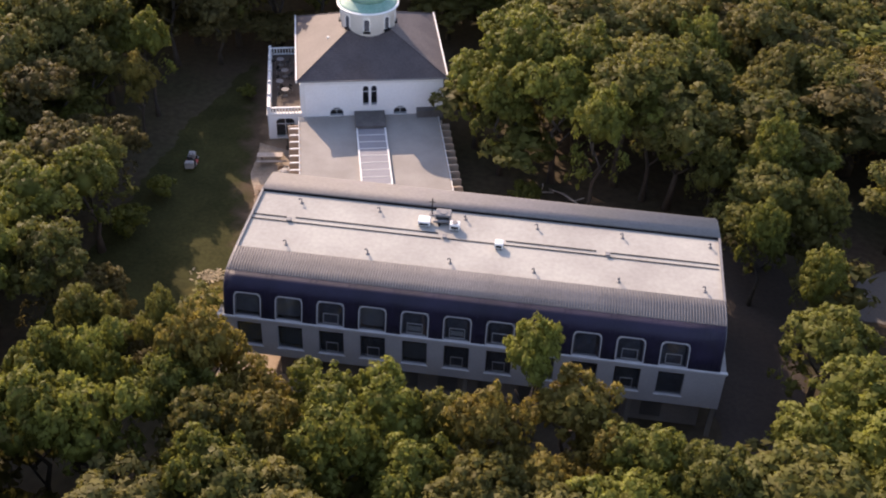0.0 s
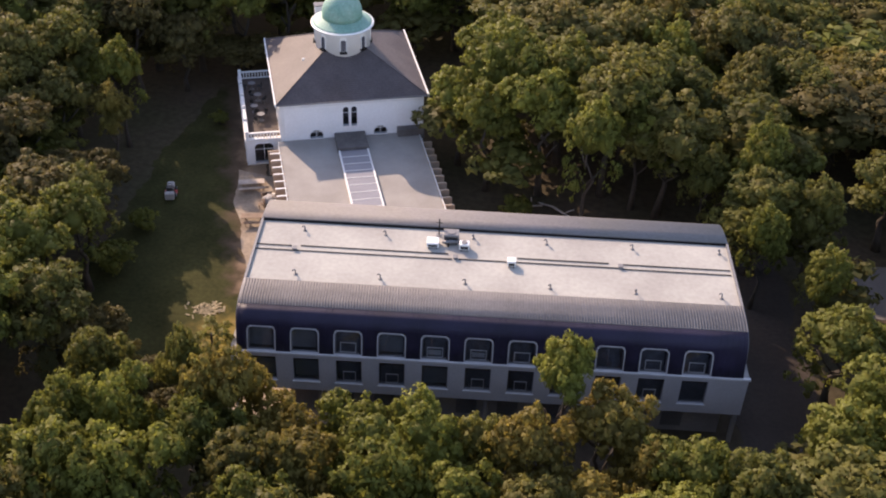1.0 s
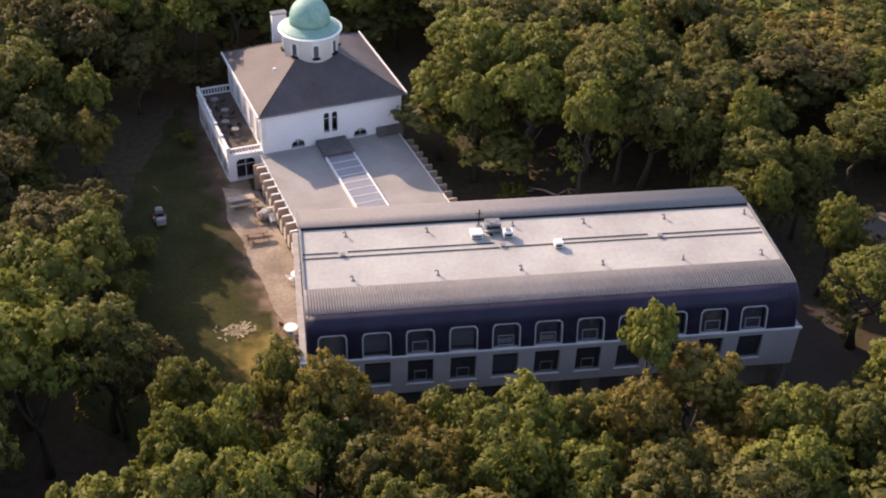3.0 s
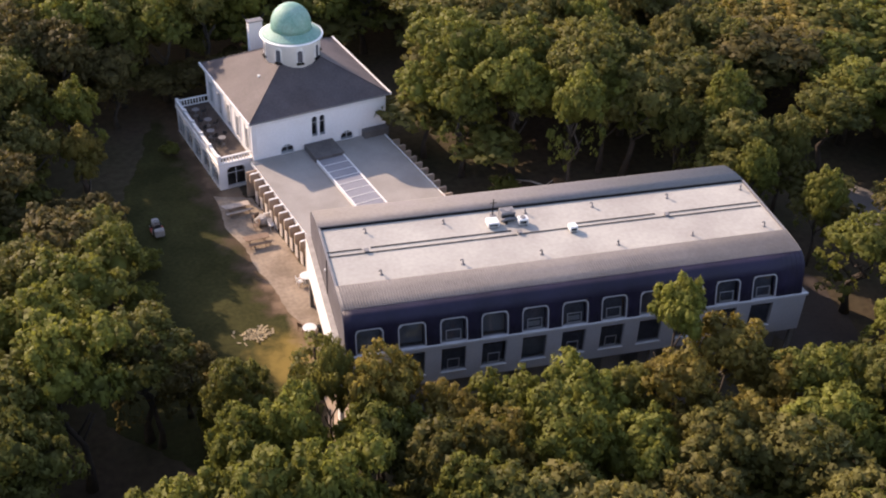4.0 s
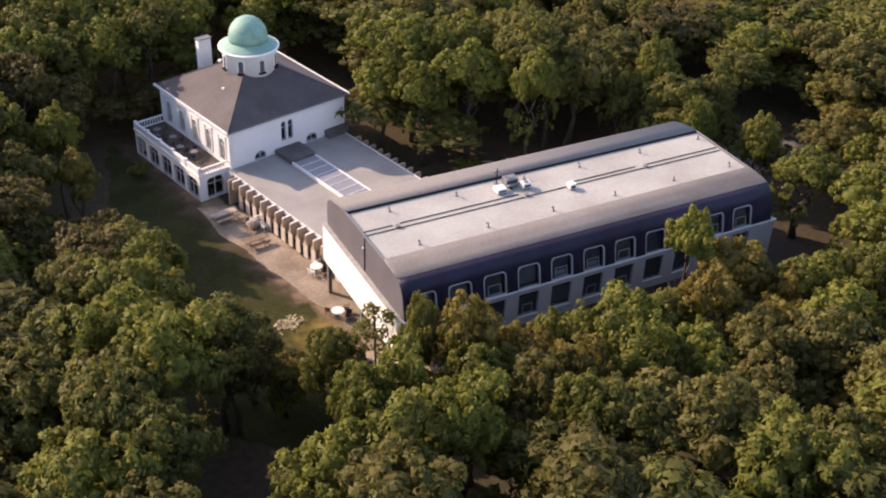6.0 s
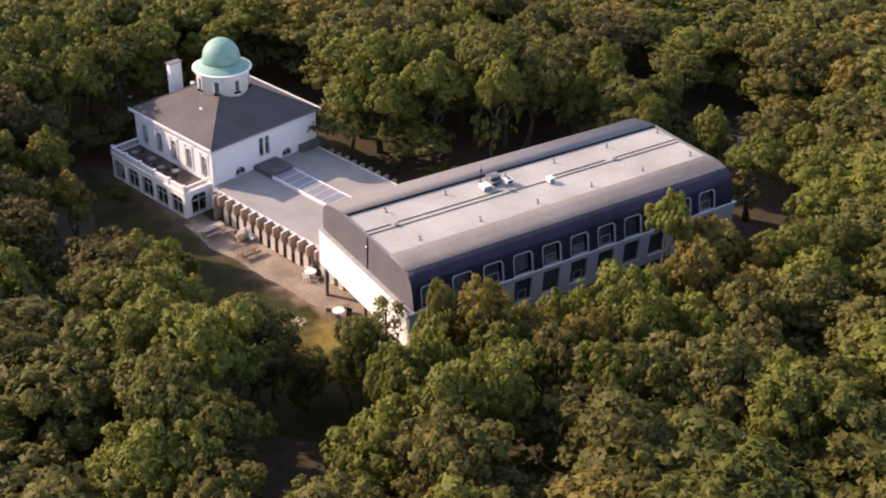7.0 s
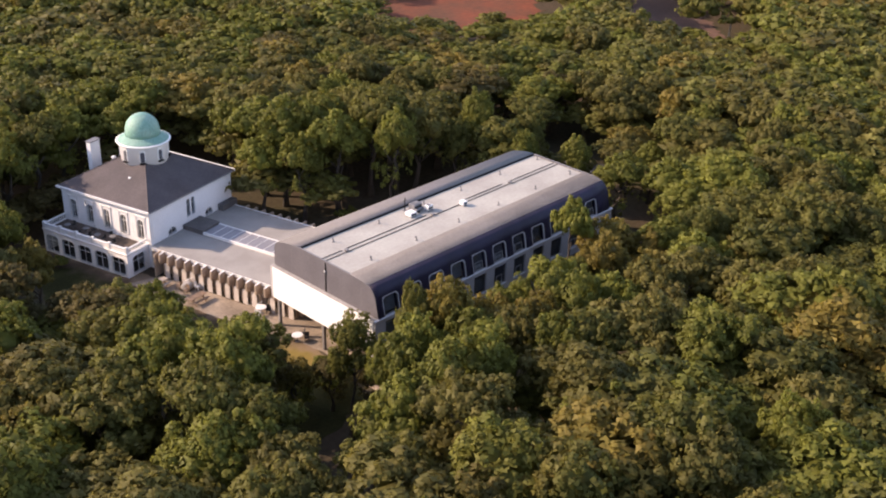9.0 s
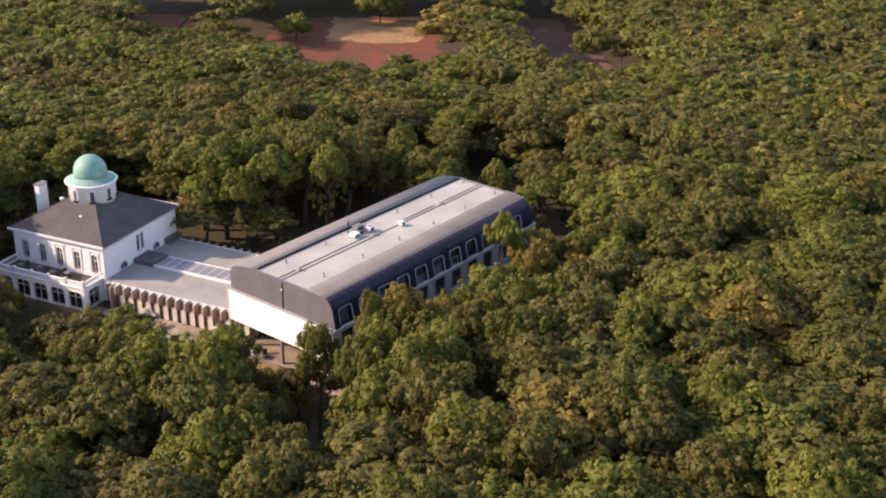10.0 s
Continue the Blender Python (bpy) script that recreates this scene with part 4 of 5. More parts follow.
def garden_chair(x, y, turn, mat, label):
    c = thing("garden_chair", label, "chair", pose(x, y, 0.05, 0, 0, turn), "garden chairs on the terrace")
    part("seat", bevelled(boxes((-0.24, 0.24, -0.24, 0.24, 0.41, 0.45)), 0.015, 1), mat, c)
    bm = bevelled(boxes((-0.24, 0.24, -0.02, 0.02, 0, 0.48)), 0.015, 1)
    bmesh.ops.transform(bm, matrix=pose(0, -0.23, 0.46, 10), verts=bm.verts)
    part("backrest", bm, mat, c)
    for a in (-0.22, 0.18):
        for b in (-0.22, 0.18):
            part("leg", boxes((a, a + 0.04, b, b + 0.04, 0, 0.408)), mat, c)
        part("armrest", boxes((a, a + 0.05, -0.22, 0.2, 0.62, 0.65)), mat, c)


round_table(-0.55, 10.7)
# this table stands in for white chairs by the wall
round_table(0.25, 17.5)
for x, y, a, m, lab in ((0.3, 11.0, 60, M_TYRE, "dark garden chair by a round table"), (0.1, 10.0, 140, M_TYRE, "dark garden chair by a round table"), (-1.1, 11.4, -40, M_WOOD, "brown garden chair by a round table"),
                        (-0.35, 17.2, -70, M_UNIT, "white garden chair by a round table"), (0.65, 18.4, 20, M_UNIT, "white garden chair by a round table"), (0.75, 16.9, 130, M_TYRE, "dark garden chair by a round table")):
    garden_chair(x, y, a, m, lab)


def covered_stack(x, y):
    """Garden furniture pushed together and half covered."""
    bm = bmesh.new()
    bmesh.ops.create_icosphere(bm, subdivisions=3, radius=1)
    for v in bm.verts:
        n = noise.noise(v.co * 2.3 + Vector((3, 1, 7)))
        v.co = Vector((v.co.x * 0.75 * (1 + 0.25 * n), v.co.y * 0.6 * (1 + 0.25 * n), max(0, 0.42 + v.co.z * 0.5 * (1 + 0.3 * n))))
    t = thing("furniture_stack", "garden furniture pushed together under a grey cover", "covered furniture", pose(x, y, 0.05, 0, 0, 20))
    part("cover", bm, M_CLOTH, t, smooth=True)
    for k in range(4):
        bm = boxes((-0.5, 0.5, -0.04, 0.04, 0, 0.05))
        bmesh.ops.transform(bm, matrix=pose(-0.3 + 0.3 * k, 0.1 * k - 0.2, 0.55 + 0.12 * k, 18 - 9 * k, 25, 40 * k), verts=bm.verts)
        part("slat", bm, M_UNIT if k % 2 else M_WOOD, t)


covered_stack(-2.25, 26.9)
for x, y, a in ((-2.9, 27.6, 30), (-1.6, 26.0, 200), (-2.9, 26.2, 110)):
    garden_chair(x, y, a, M_UNIT if a == 200 else M_WOOD, "garden chair beside the covered furniture")


def mower():
    t = thing("garden_tractor", "small dark ride-on mower with pale grey panels on the lawn", "ride-on mower", pose(-11.6, 27.6, 0.02, 0, 0, 100))
    part("bonnet", bevelled(boxes((0.15, 0.95, -0.32, 0.32, 0.35, 0.85)), 0.08, 2), M_CLOTH, t, "pale grey bonnet")
    part("chassis", bevelled(boxes((-0.75, 0.95, -0.25, 0.25, 0.22, 0.345)), 0.02, 1), M_TYRE, t)
    part("rear_body", bevelled(boxes((-0.85, -0.15, -0.42, 0.42, 0.35, 0.62)), 0.06, 2), M_TYRE, t, "black rear body")
    part("seat", bevelled(boxes((-0.6, -0.2, -0.24, 0.24, 0.625, 0.74), (-0.66, -0.58, -0.24, 0.24, 0.70, 1.1)), 0.03, 1), M_TYRE, t)
    part("cutting_deck", bevelled(boxes((-0.25, 0.45, -0.58, 0.58, 0.08, 0.215)), 0.04, 1), M_REDPAINT, t)
    part("grass_box", bevelled(boxes((-1.45, -0.88, -0.42, 0.42, 0.3, 0.95)), 0.06, 2), M_CLOTH, t, "pale canvas grass box")
    part("steering_wheel", tube(bmesh.new(), [(0.05 + 0.12 * math.cos(a), 0.19 * math.sin(a), 1.0 + 0.1 * math.cos(a)) for a in [math.pi / 8 * i for i in range(17)]], 0.02, 6), M_TYRE, t)
    part("steering_column", tube(bmesh.new(), [(0.25, 0, 0.8), (0.05, 0, 1.0)], 0.025, 6), M_TYRE, t)
    for x, r, w in ((0.72, 0.2, 0.14), (-0.5, 0.27, 0.2)):
        for s in (-1, 1):
            bm = lathe([(r * 0.6, -w / 2), (r, -w / 2 + 0.03), (r, w / 2 - 0.03), (r * 0.6, w / 2)], 18)
            tyre = part("wheel", bm, M_TYRE, t, m=pose(x, s * 0.42, r, 90))
            part("rim", lathe([(r * 0.55, -w / 2 - 0.01), (r * 0.55, w / 2 + 0.01)], 14), M_UNIT, tyre)


mower()
t = thing("white_post", "slim pale post at the edge of a clearing", "post", pose(118.2, 33.8, 0))
part("shaft", lathe([(0.2, 0), (0.16, 5.4), (0.08, 5.6)], 12), M_PLANK, t)
part("base", lathe([(0.5, 0), (0.5, 0.2), (0.3, 0.25)], 12), M_CONCRETE, t)

# ---- trees ----
rs = np.random.RandomState(7)


def icosphere(level):
    bm = bmesh.new()
    bmesh.ops.create_icosphere(bm, subdivisions=level, radius=1)
    bm.verts.index_update()
    verts, faces = np.array([v.co[:] for v in bm.verts]), np.array([[v.index for v in f.verts] for f in bm.faces])
    bm.free()
    return verts, faces


BALL, BALL_FACES = icosphere(1)
FOLD = 0.45  # how far a leaf's shading leans from its clump's towards its own


def unit(v):
    return v / np.linalg.norm(v, axis=1)[:, None]


def crown_geometry(seed, radius, low, high, clumps, leaves, leaf, sizes, flat=0.85, rough=0.5, skirt=False):
    """A crown between low and high round the z axis: uneven lobes in two tiers, clumps of twigs over them and small leaf sprays on both."""
    r = np.random.RandomState(seed)
    count = r.randint(5, 8)
    turn = r.uniform(0, 6.28)
    lobes = [(0.0, 0.0, radius * r.uniform(0.46, 0.56), high, 1.0)]
    for k in range(count):
        a = turn + 6.283 * k / count + r.uniform(-0.4, 0.4)
        off = radius * r.uniform(0.38, 0.70)
        lobes.append((off * math.cos(a), off * math.sin(a), radius * r.uniform(0.28, 0.46), high - (high - low) * r.uniform(0.02, 0.40), 1.0))
        if skirt and k % 2 == 0:
            off = radius * r.uniform(0.50, 0.68)
            lobes.append((off * math.cos(a + 0.5), off * math.sin(a + 0.5), radius * r.uniform(0.34, 0.44), low + (high - low) * r.uniform(0.45, 0.60), 0.30))
    axes = np.array([(s, s, min(s * flat * r.uniform(0.85, 1.15) * (1.35 if weight < 1 else 1), (t - low) * 0.52)) for _, _, s, t, weight in lobes])
    cen = np.array([(x, y, t - ax[2]) for (x, y, _, t, _), ax in zip(lobes, axes)])
    share = axes[:, 0] ** 2 * np.array([q[4] for q in lobes])
    waves = r.normal(size=(5, 3)) * 3.4
    shift = r.uniform(0, 6.28, size=5)

    def uneven(d):
        """Swells and dents over a lobe, by direction."""
        return 1 + 0.075 * np.sin(d @ waves.T + shift).sum(axis=1)[:, None]

    def depth(p, centres, radii):
        """The least distance of each point from the lobes or clumps, in their radii."""
        best = np.full(len(p), 9.0)
        for c, q in zip(centres, radii):
            best = np.minimum(best, np.linalg.norm((p - c) / q, axis=1))
        return best

    def shell(number, lowest):
        """Points over the lobes, with the lobe and the direction of each."""
        pick = r.choice(len(axes), size=number, p=share / share.sum())
        d = unit(r.normal(size=(number, 3)))
        d[:, 2] = np.where(d[:, 2] < lowest, -0.6 * d[:, 2], d[:, 2])
        return cen[pick] + d * axes[pick] * uneven(d + 0.3 * pick[:, None]), d

    c_at, d = shell(clumps * 4, -0.25)
    c_at = c_at + d * r.uniform(-0.08, 0.12, size=(len(d), 1)) * radius * 0.5
    keep = np.where(depth(c_at, cen, axes) > 0.78)[0][:clumps]
    c_at, d = c_at[keep], d[keep]
    c_r = radius * r.uniform(*sizes, size=len(c_at))
    out, total = [], 0
    for _ in range(6):
        pick = r.choice(len(c_r), size=leaves, p=c_r ** 2 / (c_r ** 2).sum())
        n = unit(r.normal(size=(leaves, 3)) + 0.7 * d[pick] + np.array((0, 0, 0.4)))
        p = c_at[pick] + n * c_r[pick][:, None] * np.array((1, 1, 0.85)) * r.uniform(0.55, 1.35, size=(leaves, 1))
        q, m = shell(leaves // 2, -0.25)
        p, n = np.concatenate([p, q - m * 0.05 * radius * r.uniform(0, 1, size=(len(q), 1))]), np.concatenate([n, m])
        good = (depth(p, cen, axes) > 0.80) & (depth(p, c_at, c_r[:, None]) > 0.45)
        out.append(np.concatenate([p[good], n[good]], axis=1))
        total += good.sum()
        if total >= leaves:
            break
    both = np.concatenate(out)
    both = both[r.permutation(len(both))[:leaves]]
    p, n = both[:, :3], unit(both[:, 3:] + r.normal(size=(len(both), 3)) * rough + np.array((0, 0, 0.15)))
    a = unit(np.cross(n, r.normal(size=n.shape)))
    b = np.cross(n, a)
    s = leaf * r.uniform(0.6, 1.35, size=(len(p), 1))
    tri = np.stack([p - a * s * 0.36 - b * s * 0.4, p + a * s * 0.36 - b * s * 0.4, p + b * s * 0.6 + n * s * r.uniform(-0.25, 0.25, size=(len(p), 1))], axis=1)
    verts, loops = [tri.reshape(-1, 3)], [np.arange(len(tri) * 3)]
    soft = [np.repeat(unit(unit(both[:, 3:]) + FOLD * n), 3, axis=0)]
    nv = len(tri) * 3
    for c, ax, lobe in zip(cen, axes, lobes):
        if lobe[4] < 1:
            continue
        verts.append(BALL * ax * (0.68 + 0.07 * r.normal(size=(len(BALL), 1)).clip(-1, 1)) + c)
        loops.append(BALL_FACES.ravel() + nv)
        soft.append(BALL)
        nv += len(BALL)
    return np.concatenate(verts), np.concatenate(loops), np.concatenate(soft)


def raw_mesh(name, verts, loops, soft, mat):
    me = bpy.data.meshes.new(name)
    me.vertices.add(len(verts))
    me.vertices.foreach_set("co", np.asarray(verts, dtype=np.float32).ravel())
    me.loops.add(len(loops))
    me.loops.foreach_set("vertex_index", np.asarray(loops, dtype=np.int32))
    me.polygons.add(len(loops) // 3)
    me.polygons.foreach_set("loop_start", np.arange(len(loops) // 3, dtype=np.int32) * 3)
    me.update(calc_edges=True)
    me.polygons.foreach_set("use_smooth", np.ones(len(loops) // 3, dtype=bool))
    shading = me.attributes.new("custom_normal", "FLOAT_VECTOR", "POINT")
    shading.data.foreach_set("vector", np.asarray(soft, dtype=np.float32).ravel())
    me.materials.append(mat)
    return me


def trunk_bmesh(seed, top):
    r = random.Random(seed)
    bm = bmesh.new()
    bend = [(0.25 * r.uniform(-1, 1) * k, 0.25 * r.uniform(-1, 1) * k, top * k / 4) for k in range(5)]
    rings = []
    for k, p in enumerate(bend):
        w = 0.30 * (1 - 0.17 * k) * (1.35 if k == 0 else 1)
        rings.append([bm.verts.new((p[0] + w * math.cos(2 * math.pi * j / 7), p[1] + w * math.sin(2 * math.pi * j / 7), p[2])) for j in range(7)])
    for lo, hi in zip(rings, rings[1:]):
        for j in range(7):
            bm.faces.new((lo[j], lo[(j + 1) % 7], hi[(j + 1) % 7], hi[j]))
    bm.faces.new(rings[0][::-1])
    bm.faces.new(rings[-1])
    for k in range(5):
        a = 2 * math.pi * (k + r.random()) / 5
        start = Vector(bend[2]).lerp(Vector(bend[4]), r.random())
        out = r.uniform(0.9, 1.5)
        tube(bm, [start, start + Vector((math.cos(a) * out * 0.5, math.sin(a) * out * 0.5, out * 0.45)), start + Vector((math.cos(a) * out, math.sin(a) * out, out * 1.0))], 0.085, 5)
    return bm


# prototypes: crowns about 3.4 m in radius and 10 m tall; green, bright and olive by turns, then golden, dusky and the tall bright one
KINDS = []
for k in range(14):
    verts, loops, soft = crown_geometry(100 + k, 3.4, (3.6, 2.0, 4.0)[k // 3 % 3], 10.0, 150, 4450, 0.31, (0.055, 0.14), flat=(0.9, 1.05, 0.8)[k // 3 % 3], skirt=k // 3 % 3 == 1)
    KINDS.append((raw_mesh("crown", verts, loops, soft, LEAVES[k % 3 if k < 9 else 3 if k < 12 else 4]), mesh_of("trunk", trunk_bmesh(k, 6.0), M_BARK, True)))
verts, loops, soft = crown_geometry(131, 2.8, 6.0, 10.0, 110, 4300, 0.31, (0.07, 0.16), flat=0.8)
KINDS.append((raw_mesh("crown", verts, loops, soft, LEAVES[1]), mesh_of("trunk", trunk_bmesh(31, 6.5), M_BARK, True)))
TREE_LABEL = {14: "tall bright green tree rising over the golden crowns", 9: "golden-brown leafy tree in early autumn colour"}
LABELS = ["broad green leafy tree with a dense rounded crown", "bright green leafy tree with a billowing crown", "olive-green tree with a dry brownish crown"]


def plant(x, y, top, width, kind, turn):
    crown, trunk = KINDS[kind]
    t = thing("tree", LABELS[kind % 3] if kind < 9 else TREE_LABEL[9] if kind < 12 else TREE_LABEL[14] if kind == 14 else "dusky olive-brown tree at the shaded edge of the lawn", "tree", None, "woodland trees")
    s = top / 10.0
    t.matrix_world = Matrix.LocRotScale((x, y, 0), Euler((0, 0, turn)), (width, width, s))
    part("trunk", trunk, None, t)
    part("crown", crown, None, t)


def to_villa(x, y):
    a = math.radians(VT)
    dx, dy = x + 2.35, y - 33.2
    return dx * math.cos(a) + dy * math.sin(a), -dx * math.sin(a) + dy * math.cos(a)


def inside(x, y, outline):
    hit = False
    for (ax, ay), (bx, by) in zip(outline, outline[1:] + outline[:1]):
        if (ay > y) != (by > y) and x < ax + (y - ay) / (by - ay) * (bx - ax):
            hit = not hit
    return hit


# heights of the canopy: x, y, top
CANOPY_SOUTH = [
    (-24, -5, 12.9), (-18, -4.5, 14.0), (-12, -9, 12.8), (-6, -15, 13.9), (-16, -19, 13.7), (-10, -28, 14.6), (2, -38, 14.0), (-31, 0, 11.9), (-31, -10, 11.9), (-21, 4, 12.8),
    (-20, -20, 12.0), (0, -10, 13.4), (10, -8, 10.8), (20, -10, 12.0), (7, -14, 12.0), (25, -14, 9.8), (31, -12, 11.0), (12, -22, 12.9), (18, -18, 10.8), (13, -28, 13.7),
    (25, -22, 12.6), (34, -22, 11.4), (28, -33, 12.8), (-15, 13, 10.4),
]
CANOPY_NORTH = [
    (41, 4, 9.2), (42, 18, 10.2), (43, 27, 10.6), (52, 4, 10.2), (62, 14, 11.4), (57, 31, 9.0), (54, -7, 13.0), (19, 39, 12.4), (27, 26, 13.4), (33, 29, 12.8),
    (32, 44, 11.2), (47, 37, 10.6), (57, 48, 8.8), (17, 48, 10.8), (18, 85, 10.5), (29, 62, 10.2), (-18, 34, 11.0), (-12, 54, 13.2), (-25, 45, 13.0), (90, 20, 11.0),
]


def canopy(x, y):
    """The usual height of the tree tops there."""
    top, weight = 11.0 * 0.002, 0.002
    for a, b, h in CANOPY_SOUTH + CANOPY_NORTH:
        w = math.exp(-((x - a) ** 2 + (y - b) ** 2) / 70.0)
        top, weight = top + w * h, weight + w
    return top / weight


LAWN = [(-13.8, 5.5), (-4, 3), (1, 4), (3, 20), (-3, 34), (-6, 44), (-10, 45), (-12.5, 38), (-15, 28), (-13.5, 18), (-13.0, 12)]
GAPS_NEAR = [
    LAWN,
    [(-23, 54), (-21, 47), (-20.5, 36), (-19.5, 33), (-18.5, 26), (-19, 18), (-8, 16), (-8, 46), (2, 47), (5, 54)],
    [(-18.5, -7.0), (-20, -12.5), (-19, -17.5), (-13.5, -17.0), (-11.5, -12.0), (-8.5, -9), (-8.5, -3.5), (-12, -4.2), (-17.0, -5.2)],
    [(44, 22), (54, 26), (59, 37), (48, 33)],
    [(52, 20), (57, 15), (63, 20), (61, 27), (55, 26)],
]
GAPS_FAR = [
    [(80, 76), (99, 66), (116, 73), (135, 89), (134, 105), (121, 117), (90, 110)],
    [(107, 58), (112, 46), (116, 32), (122, 32), (129, 42), (136, 50), (144, 61), (160, 73), (150, 83), (128, 68)],
    [(9, 44), (15, 42), (18, 50), (18, 57), (8, 56)],
    [(10, -15.2), (16.5, -16), (16.5, -19.5), (10.5, -19)],
    [(27, -26.5), (33.5, -27), (33.5, -33), (27, -33)],
    [(14, -35), (21, -34.5), (23, -40), (15, -41)],
    [(76, 141), (74, 118), (86, 114), (96, 126), (103, 136), (97, 152)],
    [(47.5, 14), (55, 13), (61, 15.5), (59, 20), (56, 24), (50, 25), (47, 20)],
]
GAPS = GAPS_NEAR + GAPS_FAR


def is_open(x, y, r):
    """Whether a crown of radius r may stand there."""
    if -2.2 - r < x < 38.0 + r * 0.5 and -1.6 - r * 0.8 < y < 17.5 + r:
        return False
    u, v = to_villa(x, y)
    if -3.8 - r < u < 15 + r * 0.7 and -20 < v < 14.2 + r:
        return False
    if -4.5 < x < 36 and -13.2 < y < 0:
        return False
    if 14 < x < 35 and 15 < y < 29:
        return False
    if 36 < x < 41.5 and -5 < y < 18:
        return False
    return not any(inside(x, y, g) for g in GAPS)


# low scrub before the clearings, trees kept short so the ground behind stays in sight
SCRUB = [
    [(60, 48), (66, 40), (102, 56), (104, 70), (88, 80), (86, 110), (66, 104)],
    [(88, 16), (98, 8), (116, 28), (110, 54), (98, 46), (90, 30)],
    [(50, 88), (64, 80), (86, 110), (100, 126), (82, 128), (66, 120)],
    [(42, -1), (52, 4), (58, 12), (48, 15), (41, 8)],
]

# trees at the edge of the wood, some added to shade the lawn: x, y, top, width of the crown against 3.2 m, kind
# trees at x -26.5 and -27.5 are unseen, added to shade the lawn
LAWN_EDGE = [
    (-24.5, 42.0, 11.8, 1.2, 0), (-17.6, 35.4, 11.2, 0.75, 1), (-17.0, 30.4, 9.4, 0.6, 3), (-21.6, 30.6, 10.6, 0.95, 2), (-16.2, 23.2, 7.2, 0.7, 4), (-18.8, 20.6, 8.0, 0.8, 4),
    (-26.5, 33.5, 13.4, 1.2, 2), (-27.5, 27.5, 13.2, 1.2, 2), (-23.0, 36.6, 13.2, 1.1, 0), (-23.6, 22.5, 11.6, 1.15, 4), (-14.9, 13.2, 10.4, 1.0, 1), (-20.4, 11.4, 10.8, 1.1, 0),
    (-19.0, 15.5, 10.2, 1.1, 4), (-15.8, 17.2, 9.6, 0.95, 0),
]
# dusky trees at y 45.6 and 47.6 are added to shade the lawn
NORTH_WALL = [
    (-23.5, 52.5, 12.6, 1.2, 0), (-18.6, 51.2, 12.6, 1.15, 1), (-13.8, 51.4, 12.1, 1.15, 0), (-9.3, 52.0, 12.1, 1.05, 1), (-4.6, 53.4, 12.6, 1.05, 0), (0.2, 55.6, 12.0, 1.1, 1),
    (-21.2, 57.4, 13.4, 1.2, 1), (-16.0, 56.6, 13.4, 1.2, 0), (-11.2, 56.8, 13.4, 1.2, 1), (-6.4, 58.6, 13.0, 1.15, 1), (-19.0, 45.6, 12.8, 1.1, 4), (-23.0, 47.6, 13.4, 1.2, 4),
    (-14.6, 47.0, 8.5, 0.9, 4),
]
FRONT_ROW = [
    (22.8, -4.5, 13.0, 0.74, 5), (25.8, -6.8, 10.9, 1.0, 3), (9.8, -8.4, 10.2, 0.78, 1), (14.0, -10.0, 11.6, 0.85, 1), (17.5, -9.2, 10.2, 0.7, 0), (20.5, -10.6, 12.1, 0.85, 3),
    (5.8, -9.6, 10.6, 0.78, 3), (31.0, -11.0, 10.7, 0.95, 1), (27.9, -10.4, 10.0, 0.75, 3), (1.5, -7.2, 13.3, 0.78, 3), (-1.5, -6.1, 13.5, 0.48, 0), (0.4, -11.0, 12.2, 0.9, 1),
]
SECOND_ROW = [
    (3.6, -13.4, 12.0, 0.9, 2), (7.2, -13.0, 12.1, 0.9, 3), (11.6, -13.4, 12.2, 0.95, 1), (16.2, -14.2, 11.0, 0.9, 1), (20.6, -15.0, 10.9, 0.9, 2), (24.2, -13.4, 10.0, 0.9, 3),
    (34.4, -12.6, 11.4, 0.9, 0), (11.6, -21.6, 13.0, 1.25, 2), (12.6, -27.0, 13.8, 1.2, 1), (35.0, -20.5, 11.8, 1.3, 0), (18.2, -18.8, 10.9, 1.0, 2), (29.6, -15.0, 10.9, 1.0, 1),
    (6.6, -18.8, 12.7, 1.1, 0), (4.6, -16.8, 12.6, 0.8, 1),
]
HOLLOW = [
    (-13.4, 1.6, 11.2, 1.05, 0), (-19.4, 2.6, 13.2, 1.1, 1), (-23.6, 3.6, 12.4, 1.15, 0), (-17.4, -2.2, 14.2, 1.1, 1), (-12.6, 0.8, 10.0, 0.85, 4), (-21.4, -5.2, 13.8, 1.1, 0),
    (-7.5, -5.2, 11.9, 0.68, 0), (-3.8, -3.0, 5.0, 0.5, 4), (-8.8, 1.0, 5.8, 0.62, 3), (-5.8, -0.6, 5.4, 0.55, 4), (-10.4, 3.4, 6.6, 0.62, 4), (-7.5, -10.2, 12.8, 0.72, 1), (-4.6, -10.0, 12.8, 0.8, 1), (-11.2, -14.8, 12.4, 0.95, 1), (-16.4, -19.6, 12.6, 1.1, 0),
]
HOLLOW_SOUTH = [
    (-24.4, -9.8, 13.0, 1.1, 1), (-22.4, -14.2, 12.2, 1.0, 2), (-6.6, -15.2, 13.9, 1.0, 1), (-2.6, -15.4, 13.5, 0.95, 1), (-17.2, 8.0, 11.6, 1.1, 1), (-9.6, -20.0, 13.9, 1.2, 2),
]
EAST_DRIVE = [
    (43.8, 4.4, 9.2, 1.12, 1), (45.4, -11.4, 10.2, 0.8, 1), (43.8, 11.0, 9.5, 0.62, 1), (40.1, 15.8, 9.9, 0.62, 1), (44.8, 19.2, 11.0, 0.78, 0), (45.0, -2.6, 10.2, 1.1, 1), (41.2, -6.6, 9.8, 1.0, 1),
]
